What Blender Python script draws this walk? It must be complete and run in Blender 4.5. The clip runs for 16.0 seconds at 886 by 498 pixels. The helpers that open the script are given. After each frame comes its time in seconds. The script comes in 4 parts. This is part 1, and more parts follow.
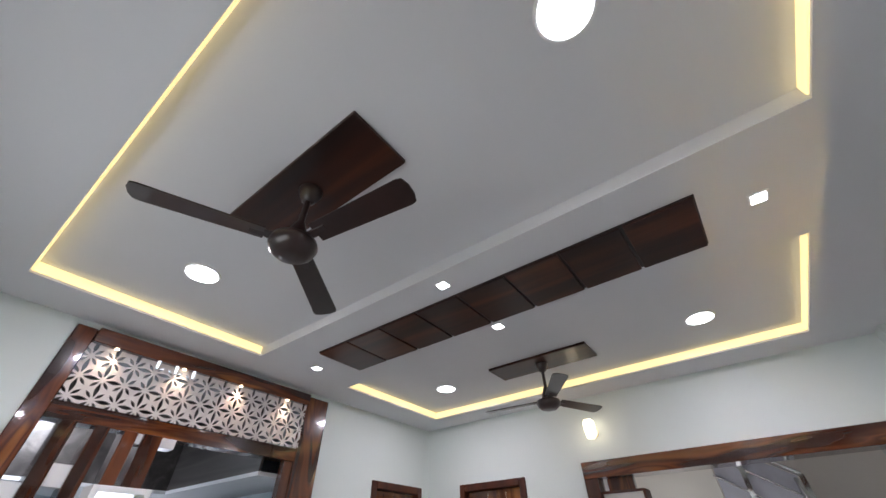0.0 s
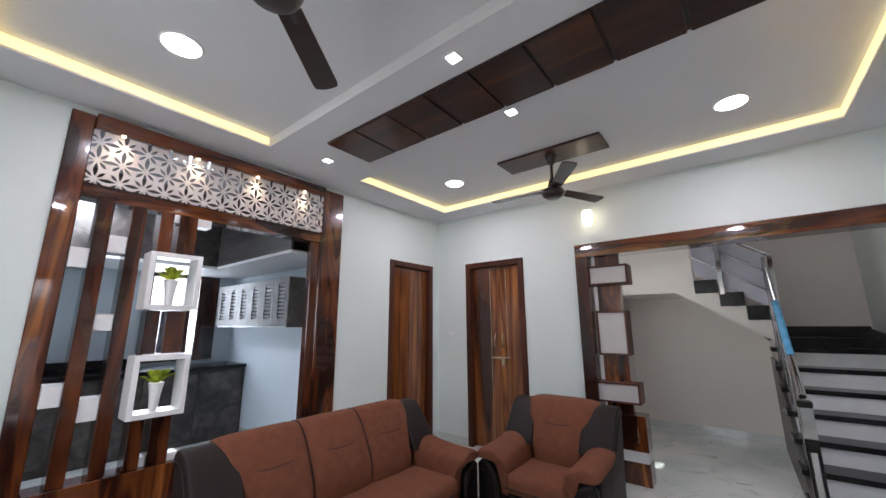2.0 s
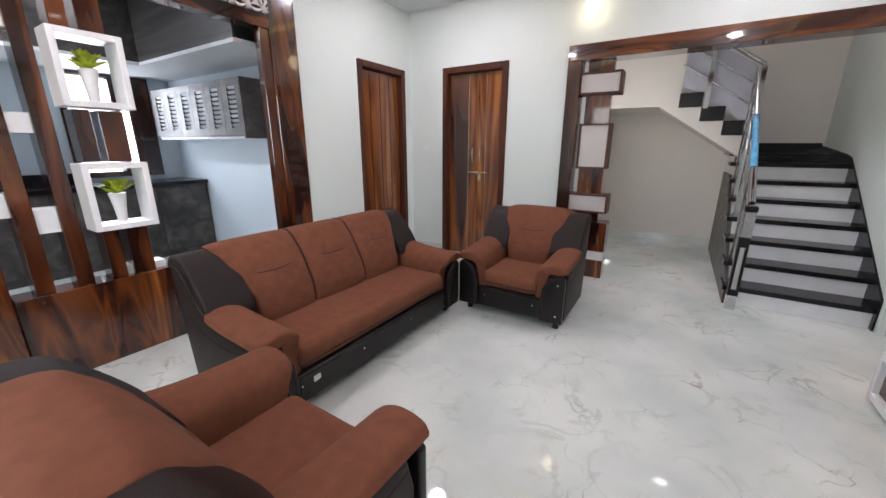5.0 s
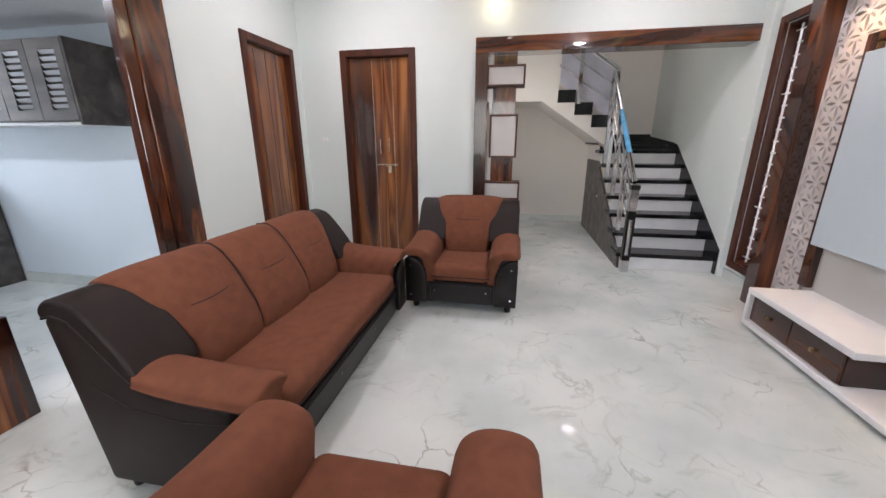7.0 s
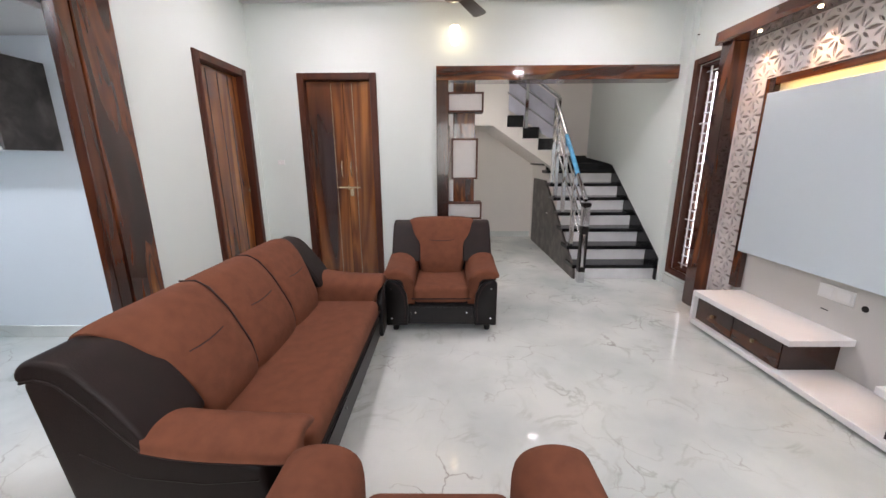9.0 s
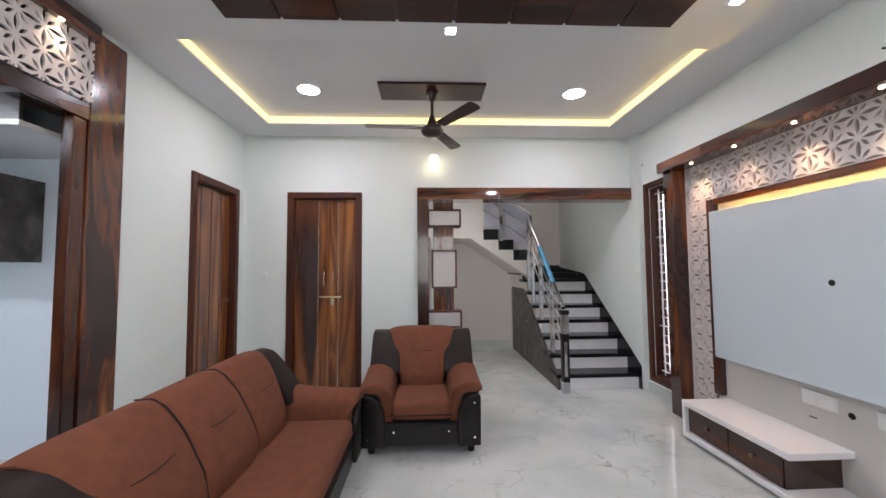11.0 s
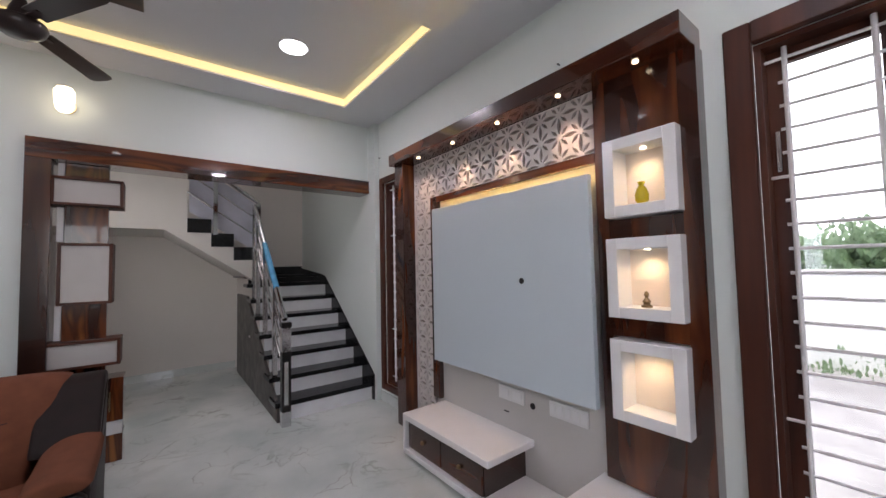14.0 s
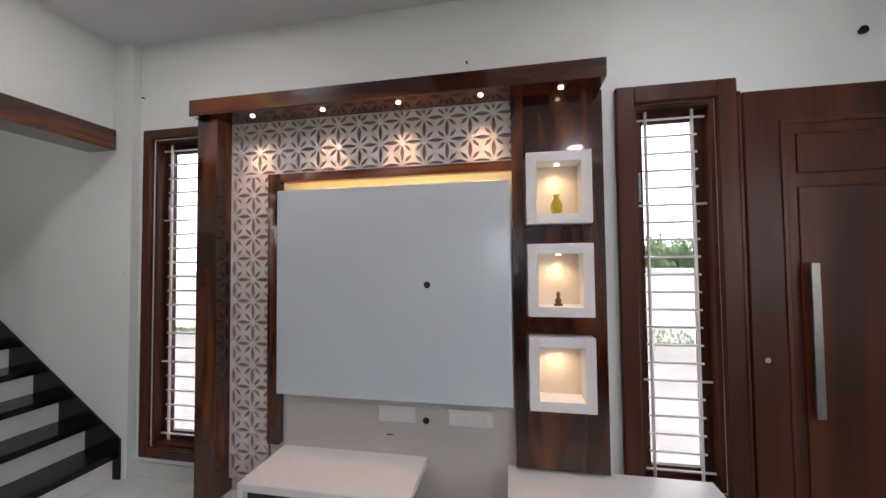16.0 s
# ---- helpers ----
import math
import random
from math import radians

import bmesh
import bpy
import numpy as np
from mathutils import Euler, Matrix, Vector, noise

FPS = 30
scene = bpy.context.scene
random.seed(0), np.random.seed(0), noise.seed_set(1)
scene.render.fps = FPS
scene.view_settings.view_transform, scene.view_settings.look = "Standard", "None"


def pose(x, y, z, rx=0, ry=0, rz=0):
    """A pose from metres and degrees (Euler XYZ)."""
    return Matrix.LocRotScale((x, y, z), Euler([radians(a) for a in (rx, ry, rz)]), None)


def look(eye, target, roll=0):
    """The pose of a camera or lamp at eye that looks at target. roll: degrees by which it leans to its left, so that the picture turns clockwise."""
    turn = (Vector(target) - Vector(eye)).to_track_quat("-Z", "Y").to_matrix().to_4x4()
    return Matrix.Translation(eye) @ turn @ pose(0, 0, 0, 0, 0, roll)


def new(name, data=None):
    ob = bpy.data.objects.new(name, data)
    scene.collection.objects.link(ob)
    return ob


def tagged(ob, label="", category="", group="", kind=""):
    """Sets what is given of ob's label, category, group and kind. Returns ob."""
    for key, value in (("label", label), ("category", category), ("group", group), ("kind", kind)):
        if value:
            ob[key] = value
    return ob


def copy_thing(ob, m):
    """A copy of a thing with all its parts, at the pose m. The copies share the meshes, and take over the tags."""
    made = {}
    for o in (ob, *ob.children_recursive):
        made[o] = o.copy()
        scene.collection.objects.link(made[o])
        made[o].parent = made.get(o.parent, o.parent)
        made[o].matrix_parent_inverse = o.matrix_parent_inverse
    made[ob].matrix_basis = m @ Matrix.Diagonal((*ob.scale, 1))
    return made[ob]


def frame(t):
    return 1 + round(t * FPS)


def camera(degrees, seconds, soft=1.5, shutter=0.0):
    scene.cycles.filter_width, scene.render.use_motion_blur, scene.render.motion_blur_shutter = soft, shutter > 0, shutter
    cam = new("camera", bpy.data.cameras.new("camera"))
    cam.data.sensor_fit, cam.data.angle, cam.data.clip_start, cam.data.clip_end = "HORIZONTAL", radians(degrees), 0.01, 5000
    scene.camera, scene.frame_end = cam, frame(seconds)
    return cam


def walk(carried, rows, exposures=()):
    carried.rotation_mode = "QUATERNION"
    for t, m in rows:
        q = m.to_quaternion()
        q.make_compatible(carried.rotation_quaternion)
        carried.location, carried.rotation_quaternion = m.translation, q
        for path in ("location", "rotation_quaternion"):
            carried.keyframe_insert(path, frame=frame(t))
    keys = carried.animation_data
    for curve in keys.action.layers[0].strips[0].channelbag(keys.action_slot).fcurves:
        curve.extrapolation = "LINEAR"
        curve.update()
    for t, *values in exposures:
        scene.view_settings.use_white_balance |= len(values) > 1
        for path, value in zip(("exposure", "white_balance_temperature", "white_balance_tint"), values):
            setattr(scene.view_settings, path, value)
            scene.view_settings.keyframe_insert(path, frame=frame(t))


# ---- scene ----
cam = camera(100.7, 16.0)
METRES, EYE, TILT, LEAN, TURN = 8.0, 1.5, 0.0, 0.0, 36.8
PATH = [
    (0, (-0.138, -0.097, 1.483), (-1.049, 1.126, 2.777), -0.9),
    (0.5, (-0.168, -0.082, 1.462), (-1.124, 1.196, 2.666), -0.9),
    (1, (-0.188, -0.057, 1.435), (-1.245, 1.34, 2.401), -0.7),
    (1.5, (-0.2, -0.045, 1.404), (-1.347, 1.446, 2.084), -0.5),
    (2, (-0.22, -0.021, 1.354), (-1.431, 1.518, 1.76), -0.3),
    (2.5, (-0.224, -0.012, 1.302), (-1.463, 1.555, 1.401), -0.2),
    (3, (-0.231, 0.031, 1.276), (-1.48, 1.582, 1.095), 0.1),
    (3.5, (-0.251, 0.039, 1.278), (-1.481, 1.566, 0.883), -0.1),
    (6, (-0.724, -0.076, 1.257), (-1.464, 1.694, 0.69), 0.1),
    (6.5, (-0.903, -0.093, 1.244), (-1.434, 1.75, 0.678), 0.1),
    (7, (-1.06, -0.086, 1.232), (-1.409, 1.801, 0.667), -0.1),
    (7.5, (-1.213, -0.086, 1.238), (-1.372, 1.825, 0.67), -0.1),
    (8, (-1.333, -0.095, 1.227), (-1.374, 1.824, 0.665), -0.2),
    (8.5, (-1.349, -0.121, 1.246), (-1.374, 1.798, 0.681), -0.2),
    (9, (-1.354, -0.143, 1.274), (-1.373, 1.8, 0.799), -0.3),
    (9.5, (-1.369, -0.182, 1.289), (-1.368, 1.804, 1.053), -0.4),
    (12, (-1.287, -0.17, 1.271), (-0.932, 1.793, 1.407), -0.5),
    (12.5, (-1.155, -0.109, 1.272), (-0.565, 1.798, 1.397), -0.6),
    (13, (-1.024, -0.024, 1.263), (-0.223, 1.805, 1.387), -0.8),
    (13.5, (-0.879, 0.139, 1.267), (0.125, 1.866, 1.374), -0.9),
    (14, (-0.766, 0.35, 1.274), (0.452, 1.933, 1.369), -1.2),
    (14.5, (-0.69, 0.614, 1.284), (0.758, 1.991, 1.361), -1.3),
    (15, (-0.722, 0.880, 1.285), (0.973, 1.939, 1.36), -1.0),
    (15.5, (-0.840, 1.115, 1.293), (1.043, 1.787, 1.367), -0.8),
    (16, (-0.978, 1.283, 1.302), (0.988, 1.649, 1.369), -0.6),
]
walk(cam, [(t, look(eye, target, roll)) for t, eye, target, roll in PATH],
     [(0, 0.54, 6250, 10), (1.0, 0.54, 6250, 10), (2.0, 0.70, 6250, 10), (3.0, 0.92, 6350, 10), (6.0, 1.15, 6500, 11), (9.0, 1.23, 6650, 12), (9.5, 1.13, 6550, 12), (12.0, 0.9, 6450, 11), (13.0, 0.79, 6430, 12), (14.0, 0.36, 6400, 14), (16.0, 0.38, 6650, 13)])

# ---- world ----
world = bpy.data.worlds.new("sky")
scene.world = world
world.use_nodes = True
wn = world.node_tree
sky = wn.nodes.new("ShaderNodeTexSky")
sky.sky_type, sky.sun_disc, sky.sun_elevation, sky.sun_rotation = "NISHITA", False, radians(71), radians(248)
wn.links.new(sky.outputs[0], wn.nodes["Background"].inputs[0])
wn.nodes["Background"].inputs[1].default_value = 0.15


def lamp(name, kind, place, power, color, aim=None, **more):
    data = bpy.data.lights.new(name, kind)
    data.energy, data.color = power * (1 if kind == "SUN" else 0.36), color
    for key, value in more.items():
        setattr(data, key, value)
    ob = new(name, data)
    ob.matrix_world = look(place, aim) if aim else pose(*place)
    return ob


sun = lamp("sun", "SUN", (0, 0, 0), 2.8, (1.0, 0.96, 0.9), angle=radians(1))
sun.matrix_world = look((-2.5, -1, 8), (0, 0, 0))
COOL, WARM, AMBER = (1.03, 0.93, 1.02), (1.0, 0.72, 0.42), (1.0, 0.62, 0.16)
DOWNLIGHTS = [(-2.30, 0.44), (-0.06, 0.45), (-2.33, 2.86), (-0.07, 2.87)]
for x, y in DOWNLIGHTS:
    lamp("downlight_lamp", "AREA", (x, y, 2.772), 18, COOL, (x, y, 0), shape="DISK", size=0.17)
SPOTS = [(-2.74, 1.63), (-1.2, 1.32), (-1.2, 1.95), (0.33, 1.65)]
for x, y in SPOTS:
    lamp("spot_lamp", "SPOT", (x, y, 2.7), 5, (1, 0.88, 0.72), (x, y, 0), spot_size=radians(90), spot_blend=0.7, shadow_soft_size=0.02)
for y in (2.68, 2.26, 1.84, 1.42):
    lamp("hood_spot_lamp", "SPOT", (0.80, y, 2.11), 21, (1, 0.60, 0.34), (0.90, y, 1.7), spot_size=radians(62), spot_blend=0.8, shadow_soft_size=0.012)
for y in (0.42, 0.85, 1.29, 1.72):
    lamp("lattice_spot_lamp", "SPOT", (-3.205, y, 2.56), 8, (1, 0.7, 0.48), (-3.245, y, 2.2), spot_size=radians(95), spot_blend=0.8, shadow_soft_size=0.012)
lamp("wall_lamp_bulb", "POINT", (-1.27, 3.64, 2.40), 1.2, (1.0, 0.60, 0.28), shadow_soft_size=0.05)
# added fill over the kitchen, with no fitting of its own
lamp("kitchen_lamp", "AREA", (-4.9, 0.5, 2.6), 44, (0.88, 0.92, 1.03), (-4.9, 0.5, 0), shape="DISK", size=0.3)
lamp("kitchen_window_daylight", "AREA", (-5.97, 1.6, 1.5), 22, (0.85, 0.92, 1.05), (-4, 1.6, 1.3), shape="RECTANGLE", size=0.5, size_y=1.0)
# unseen fill above the stairs, added to brighten and tint the hall walls
lamp("stair_lamp", "AREA", (-0.3, 4.9, 4.1), 11.5, (1.0, 0.91, 0.90), (-0.3, 5.4, 0), shape="DISK", size=0.5)
# assumed daylight from the unseen south side, added to fill seats and stairs
lamp("south_window_daylight", "AREA", (-1.3, -1.12, 1.5), 36, (0.98, 0.955, 0.95), (-1.3, 3, 1.2), shape="RECTANGLE", size=1.7, size_y=1.15)
# made-up side fill that brightens the nook under the stairs
lamp("hall_window_daylight", "AREA", (-1.46, 4.14, 1.5), 9, (1.0, 0.97, 0.93), (-0.3, 5.0, 1.1), shape="RECTANGLE", size=0.28, size_y=1.0)
scene.view_settings.exposure = 0.0


# ---- materials ----
def srgb(r, g, b):
    return tuple((c / 255 / 12.92 if c <= 10 else ((c / 255 + 0.055) / 1.055) ** 2.4) for c in (r, g, b)) + (1,)


def mat(name, base, rough=0.5, metal=0.0, noise_scale=0, vary=0.0, bump=0.0, coat=0.0, fine=0, emit=None, power=0):
    m = bpy.data.materials.new(name)
    m.use_nodes = True
    nt, b = m.node_tree, m.node_tree.nodes["Principled BSDF"]
    b.inputs["Base Color"].default_value = (*base[:3], 1)
    b.inputs["Roughness"].default_value, b.inputs["Metallic"].default_value = rough, metal
    b.inputs["Coat Weight"].default_value, b.inputs["Coat Roughness"].default_value = coat, 0.06
    b.inputs["Specular IOR Level"].default_value = 0.3 if rough > 0.4 else 0.5
    if emit:
        b.inputs["Emission Color"].default_value, b.inputs["Emission Strength"].default_value = (*emit[:3], 1), power
    if noise_scale:
        tc = nt.nodes.new("ShaderNodeTexCoord")
        n = nt.nodes.new("ShaderNodeTexNoise")
        n.inputs["Scale"].default_value, n.inputs["Detail"].default_value = noise_scale, 6
        nt.links.new(tc.outputs["Object"], n.inputs["Vector"])
        if vary:
            r = nt.nodes.new("ShaderNodeValToRGB")
            r.color_ramp.elements[0].position, r.color_ramp.elements[1].position = 0.3, 0.7
            r.color_ramp.elements[0].color = (*[c * (1 - vary) for c in base[:3]], 1)
            r.color_ramp.elements[1].color = (*[min(1, c * (1 + vary)) for c in base[:3]], 1)
            nt.links.new(n.outputs["Fac"], r.inputs[0])
            nt.links.new(r.outputs[0], b.inputs["Base Color"])
        if bump:
            f = nt.nodes.new("ShaderNodeTexNoise")
            f.inputs["Scale"].default_value, f.inputs["Detail"].default_value = fine or noise_scale * 8, 4
            nt.links.new(tc.outputs["Object"], f.inputs["Vector"])
            bp = nt.nodes.new("ShaderNodeBump")
            bp.inputs["Strength"].default_value, bp.inputs["Distance"].default_value = bump, 0.003
            nt.links.new(f.outputs["Fac"], bp.inputs["Height"])
            nt.links.new(bp.outputs[0], b.inputs["Normal"])
    return m


def wood(name, axis, stops, rough=0.14, coat=0.6, across=6.5, along=0.6, fine=60.0, wavy=0.6):
    """Streaked timber with its grain along one axis."""
    m = bpy.data.materials.new(name)
    m.use_nodes = True
    nt, b = m.node_tree, m.node_tree.nodes["Principled BSDF"]
    tc, mp = nt.nodes.new("ShaderNodeTexCoord"), nt.nodes.new("ShaderNodeMapping")
    s = [across, across, across]
    s[axis] = along
    mp.inputs["Scale"].default_value = s
    nt.links.new(tc.outputs["Object"], mp.inputs["Vector"])
    info, add = nt.nodes.new("ShaderNodeObjectInfo"), nt.nodes.new("ShaderNodeVectorMath")
    add.operation = "ADD"
    mul = nt.nodes.new("ShaderNodeMath")
    mul.operation, mul.inputs[1].default_value = "MULTIPLY", 17.0
    nt.links.new(info.outputs["Random"], mul.inputs[0])
    nt.links.new(mp.outputs[0], add.inputs[0])
    nt.links.new(mul.outputs[0], add.inputs[1])
    n = nt.nodes.new("ShaderNodeTexNoise")
    n.inputs["Scale"].default_value, n.inputs["Detail"].default_value, n.inputs["Distortion"].default_value = 1.0, 2, wavy
    nt.links.new(add.outputs[0], n.inputs["Vector"])
    r = nt.nodes.new("ShaderNodeValToRGB")
    els = r.color_ramp.elements
    while len(els) < len(stops):
        els.new(0.5)
    for e, (p, c) in zip(els, stops):
        e.position, e.color = p, (*c, 1)
    nt.links.new(n.outputs["Fac"], r.inputs[0])
    mp2, n2 = nt.nodes.new("ShaderNodeMapping"), nt.nodes.new("ShaderNodeTexNoise")
    s2 = [fine, fine, fine]
    s2[axis] = 2.5
    mp2.inputs["Scale"].default_value = s2
    n2.inputs["Scale"].default_value, n2.inputs["Detail"].default_value = 1.0, 4
    nt.links.new(tc.outputs["Object"], mp2.inputs["Vector"])
    nt.links.new(mp2.outputs[0], n2.inputs["Vector"])
    mx = nt.nodes.new("ShaderNodeMix")
    mx.data_type, mx.blend_type = "RGBA", "MULTIPLY"
    mx.inputs["Factor"].default_value = 0.22
    nt.links.new(r.outputs[0], mx.inputs["A"])
    g = nt.nodes.new("ShaderNodeValToRGB")
    g.color_ramp.elements[0].position, g.color_ramp.elements[0].color = 0.35, (0.45, 0.4, 0.4, 1)
    g.color_ramp.elements[1].position = 0.6
    nt.links.new(n2.outputs["Fac"], g.inputs[0])
    nt.links.new(g.outputs[0], mx.inputs["B"])
    nt.links.new(mx.outputs["Result"], b.inputs["Base Color"])
    b.inputs["Roughness"].default_value, b.inputs["Coat Weight"].default_value, b.inputs["Coat Roughness"].default_value = rough + 0.1, coat, rough * 0.5
    b.inputs["Specular IOR Level"].default_value = 0.35
    return m


ROSE = [(0.34, (0.015, 0.0045, 0.003)), (0.46, (0.060, 0.016, 0.007)), (0.54, (0.15, 0.042, 0.013)), (0.61, (0.075, 0.020, 0.008)), (0.74, (0.34, 0.115, 0.028))]
VENEER = [(0.32, (0.036, 0.010, 0.005)), (0.43, (0.125, 0.038, 0.012)), (0.50, (0.25, 0.083, 0.022)), (0.58, (0.125, 0.038, 0.012)), (0.70, (0.36, 0.135, 0.034))]
MIDROSE = [(0.32, (0.013, 0.004, 0.003)), (0.46, (0.040, 0.0105, 0.005)), (0.58, (0.088, 0.024, 0.009)), (0.7, (0.16, 0.048, 0.016))]
DARKROSE = [(0.3, (0.013, 0.005, 0.004)), (0.5, (0.038, 0.012, 0.007)), (0.7, (0.085, 0.026, 0.011))]
TEAK = [(0.3, (0.030, 0.0066, 0.0028)), (0.5, (0.066, 0.0158, 0.0058)), (0.72, (0.105, 0.0275, 0.0088))]
ASH = [(0.3, (0.038, 0.033, 0.031)), (0.5, (0.075, 0.067, 0.062)), (0.7, (0.135, 0.120, 0.110))]
wood_z, wood_x, wood_y = wood("rosewood_upright", 2, ROSE, 0.08, 0.9, 6.0, 1.0, wavy=1.1), wood("rosewood_across", 0, ROSE, 0.08, 0.9, 6.0, 1.0, wavy=1.1), wood("rosewood_along", 1, ROSE, 0.08, 0.9, 6.0, 1.0, wavy=1.1)
dark_z, dark_x, dark_y = wood("dark_rosewood_upright", 2, DARKROSE), wood("dark_rosewood_across", 0, DARKROSE), wood("dark_rosewood_along", 1, DARKROSE)
mid_z, mid_y = wood("mid_rosewood_upright", 2, MIDROSE, 0.1, 0.8, 5.5, 0.9, wavy=1.0), wood("mid_rosewood_along", 1, MIDROSE, 0.1, 0.8, 5.5, 0.9, wavy=1.0)
door_z = wood("door_veneer", 2, VENEER, 0.12, 0.7, across=5.0, along=0.45, wavy=0.6)
frame_z = wood("stained_frame", 2, TEAK, 0.36, 0.06)
ceil_wood = wood("ceiling_board_veneer", 0, DARKROSE, 0.3, 0.25)
ash_z = wood("grey_oak_laminate", 0, ASH, 0.35, 0.1)
paint = mat("wall_paint", (0.70, 0.758, 0.73), 0.55, noise_scale=1.5, vary=0.02, bump=0.06, fine=150)
hall_paint = mat("beige_wall_paint", (0.78, 0.74, 0.70), 0.6, noise_scale=1.5, vary=0.02, bump=0.06, fine=150)
kit_paint = mat("cool_wall_paint", (0.66, 0.73, 0.78), 0.55, noise_scale=1.5, vary=0.02, bump=0.05, fine=150)
ceil_paint = mat("ceiling_paint", (0.71, 0.72, 0.74), 0.8, noise_scale=1.2, vary=0.015)
white = mat("white_laminate", (0.78, 0.78, 0.78), 0.35, noise_scale=8, vary=0.02, coat=0.2)
louvre_mat = mat("pale_grey_louvre", (0.50, 0.51, 0.53), 0.35, noise_scale=12, vary=0.05)
lattice_white = mat("white_lattice_board", (0.62, 0.58, 0.56), 0.45, noise_scale=10, vary=0.03)
# backing darker than the board: shade inside the petals put into its colour
lattice_shade = mat("lattice_backing", (0.24, 0.205, 0.185), 0.7, noise_scale=10, vary=0.1)
gloss_panel = mat("gloss_white_panel", (0.56, 0.64, 0.69), 0.3, noise_scale=0.9, vary=0.03, coat=0.35)
niche_mat = mat("niche_lining", (0.78, 0.70, 0.62), 0.5, noise_scale=9, vary=0.04)
grey_panel = mat("greige_board", (0.56, 0.55, 0.53), 0.5, noise_scale=3, vary=0.02)
fabric = mat("rust_suede", (0.158, 0.056, 0.030), 0.95, noise_scale=20, vary=0.12, bump=0.5, fine=500)
leather = mat("dark_brown_leatherette", (0.0110, 0.0054, 0.0046), 0.5, noise_scale=14, vary=0.25, bump=0.35, fine=260)
leather.node_tree.nodes["Principled BSDF"].inputs["Specular IOR Level"].default_value = 0.28
piping_mat = mat("dark_piping", (0.03, 0.012, 0.010), 0.6, noise_scale=30, vary=0.2)
blackwood = mat("black_lacquer", (0.006, 0.0045, 0.0042), 0.34, noise_scale=20, vary=0.2, coat=0.06)
blackwood.node_tree.nodes["Principled BSDF"].inputs["Specular IOR Level"].default_value = 0.3
granite = mat("black_granite", (0.0065, 0.0068, 0.008), 0.2, noise_scale=90, vary=0.35)
granite.node_tree.nodes["Principled BSDF"].inputs["Specular IOR Level"].default_value = 0.3
riser_mat = mat("white_riser_marble", (0.74, 0.75, 0.76), 0.25, noise_scale=6, vary=0.06)
steel = mat("polished_steel", (0.62, 0.62, 0.63), 0.12, 1.0, noise_scale=12, vary=0.05)
steel_wrap = mat("blue_film_on_rail", (0.10, 0.33, 0.55), 0.25, noise_scale=25, vary=0.2)
film = mat("pale_lilac_film", (0.50, 0.50, 0.58), 0.35, noise_scale=5, vary=0.12)
brushed = mat("brushed_steel", (0.27, 0.265, 0.26), 0.4, 1.0, noise_scale=30, vary=0.08)
column_marble = mat("greige_marble", (0.50, 0.48, 0.46), 0.35, noise_scale=6, vary=0.05)
brass = mat("brushed_brass", (0.78, 0.62, 0.40), 0.25, 1.0, noise_scale=30, vary=0.08)
fan_mat = mat("fan_brown_paint", (0.024, 0.013, 0.012), 0.28, noise_scale=20, vary=0.15, coat=0.3)
plastic = mat("white_plastic", (0.75, 0.75, 0.74), 0.3, noise_scale=20, vary=0.01)
dark_hole = mat("dark_grommet", (0.01, 0.01, 0.01), 0.5, noise_scale=20, vary=0.1)
bar_mat = mat("white_grille_paint", (0.72, 0.70, 0.70), 0.35, noise_scale=20, vary=0.03)
leaf_mat = mat("yellow_green_leaf", (0.60, 0.68, 0.07), 0.5, noise_scale=30, vary=0.35)
vase_yellow = mat("yellow_glaze", (0.62, 0.48, 0.02), 0.2, noise_scale=20, vary=0.08, coat=0.4)
bronze = mat("dull_bronze", (0.20, 0.14, 0.07), 0.4, 0.8, noise_scale=40, vary=0.2)
glow = mat("light_panel", (0.9, 0.9, 0.9), 0.5, emit=(0.95, 0.97, 1), power=9)
glow_warm = mat("warm_diffuser", (0.9, 0.85, 0.7), 0.5, emit=(1, 0.82, 0.55), power=5)
glow_shade = mat("warm_glass_shade", (0.9, 0.85, 0.7), 0.4, emit=(1, 0.84, 0.58), power=2.6)
glow_cove = mat("cove_led_strip", (0.9, 0.8, 0.5), 0.5, emit=(1.0, 0.75, 0.32), power=0.75)
leafage = mat("tree_leafage", (0.13, 0.19, 0.11), 0.7, noise_scale=6, vary=0.4)
bark = mat("bark", (0.12, 0.09, 0.06), 0.9, noise_scale=12, vary=0.3)
soil = mat("pale_ground", (0.50, 0.47, 0.45), 0.9, noise_scale=2, vary=0.15)
outer_wall = mat("compound_plaster", (0.78, 0.77, 0.74), 0.8, noise_scale=1, vary=0.08)

marble = bpy.data.materials.new("veined_marble")
marble.use_nodes = True
nt = marble.node_tree
b = nt.nodes["Principled BSDF"]
tc = nt.nodes.new("ShaderNodeTexCoord")
n1, n2, vo = nt.nodes.new("ShaderNodeTexNoise"), nt.nodes.new("ShaderNodeTexNoise"), nt.nodes.new("ShaderNodeTexNoise")
n3, crack_gate, crack = nt.nodes.new("ShaderNodeTexNoise"), nt.nodes.new("ShaderNodeTexNoise"), nt.nodes.new("ShaderNodeTexVoronoi")
n3.inputs["Scale"].default_value, n3.inputs["Detail"].default_value = 2.6, 8
crack_gate.inputs["Scale"].default_value, crack_gate.inputs["Detail"].default_value = 3.1, 4
crack.feature, crack.inputs["Scale"].default_value = "DISTANCE_TO_EDGE", 4.3
n1.inputs["Scale"].default_value, n1.inputs["Detail"].default_value = 1.6, 5
n2.inputs["Scale"].default_value, n2.inputs["Detail"].default_value, n2.inputs["Distortion"].default_value = 2.9, 10, 1.1
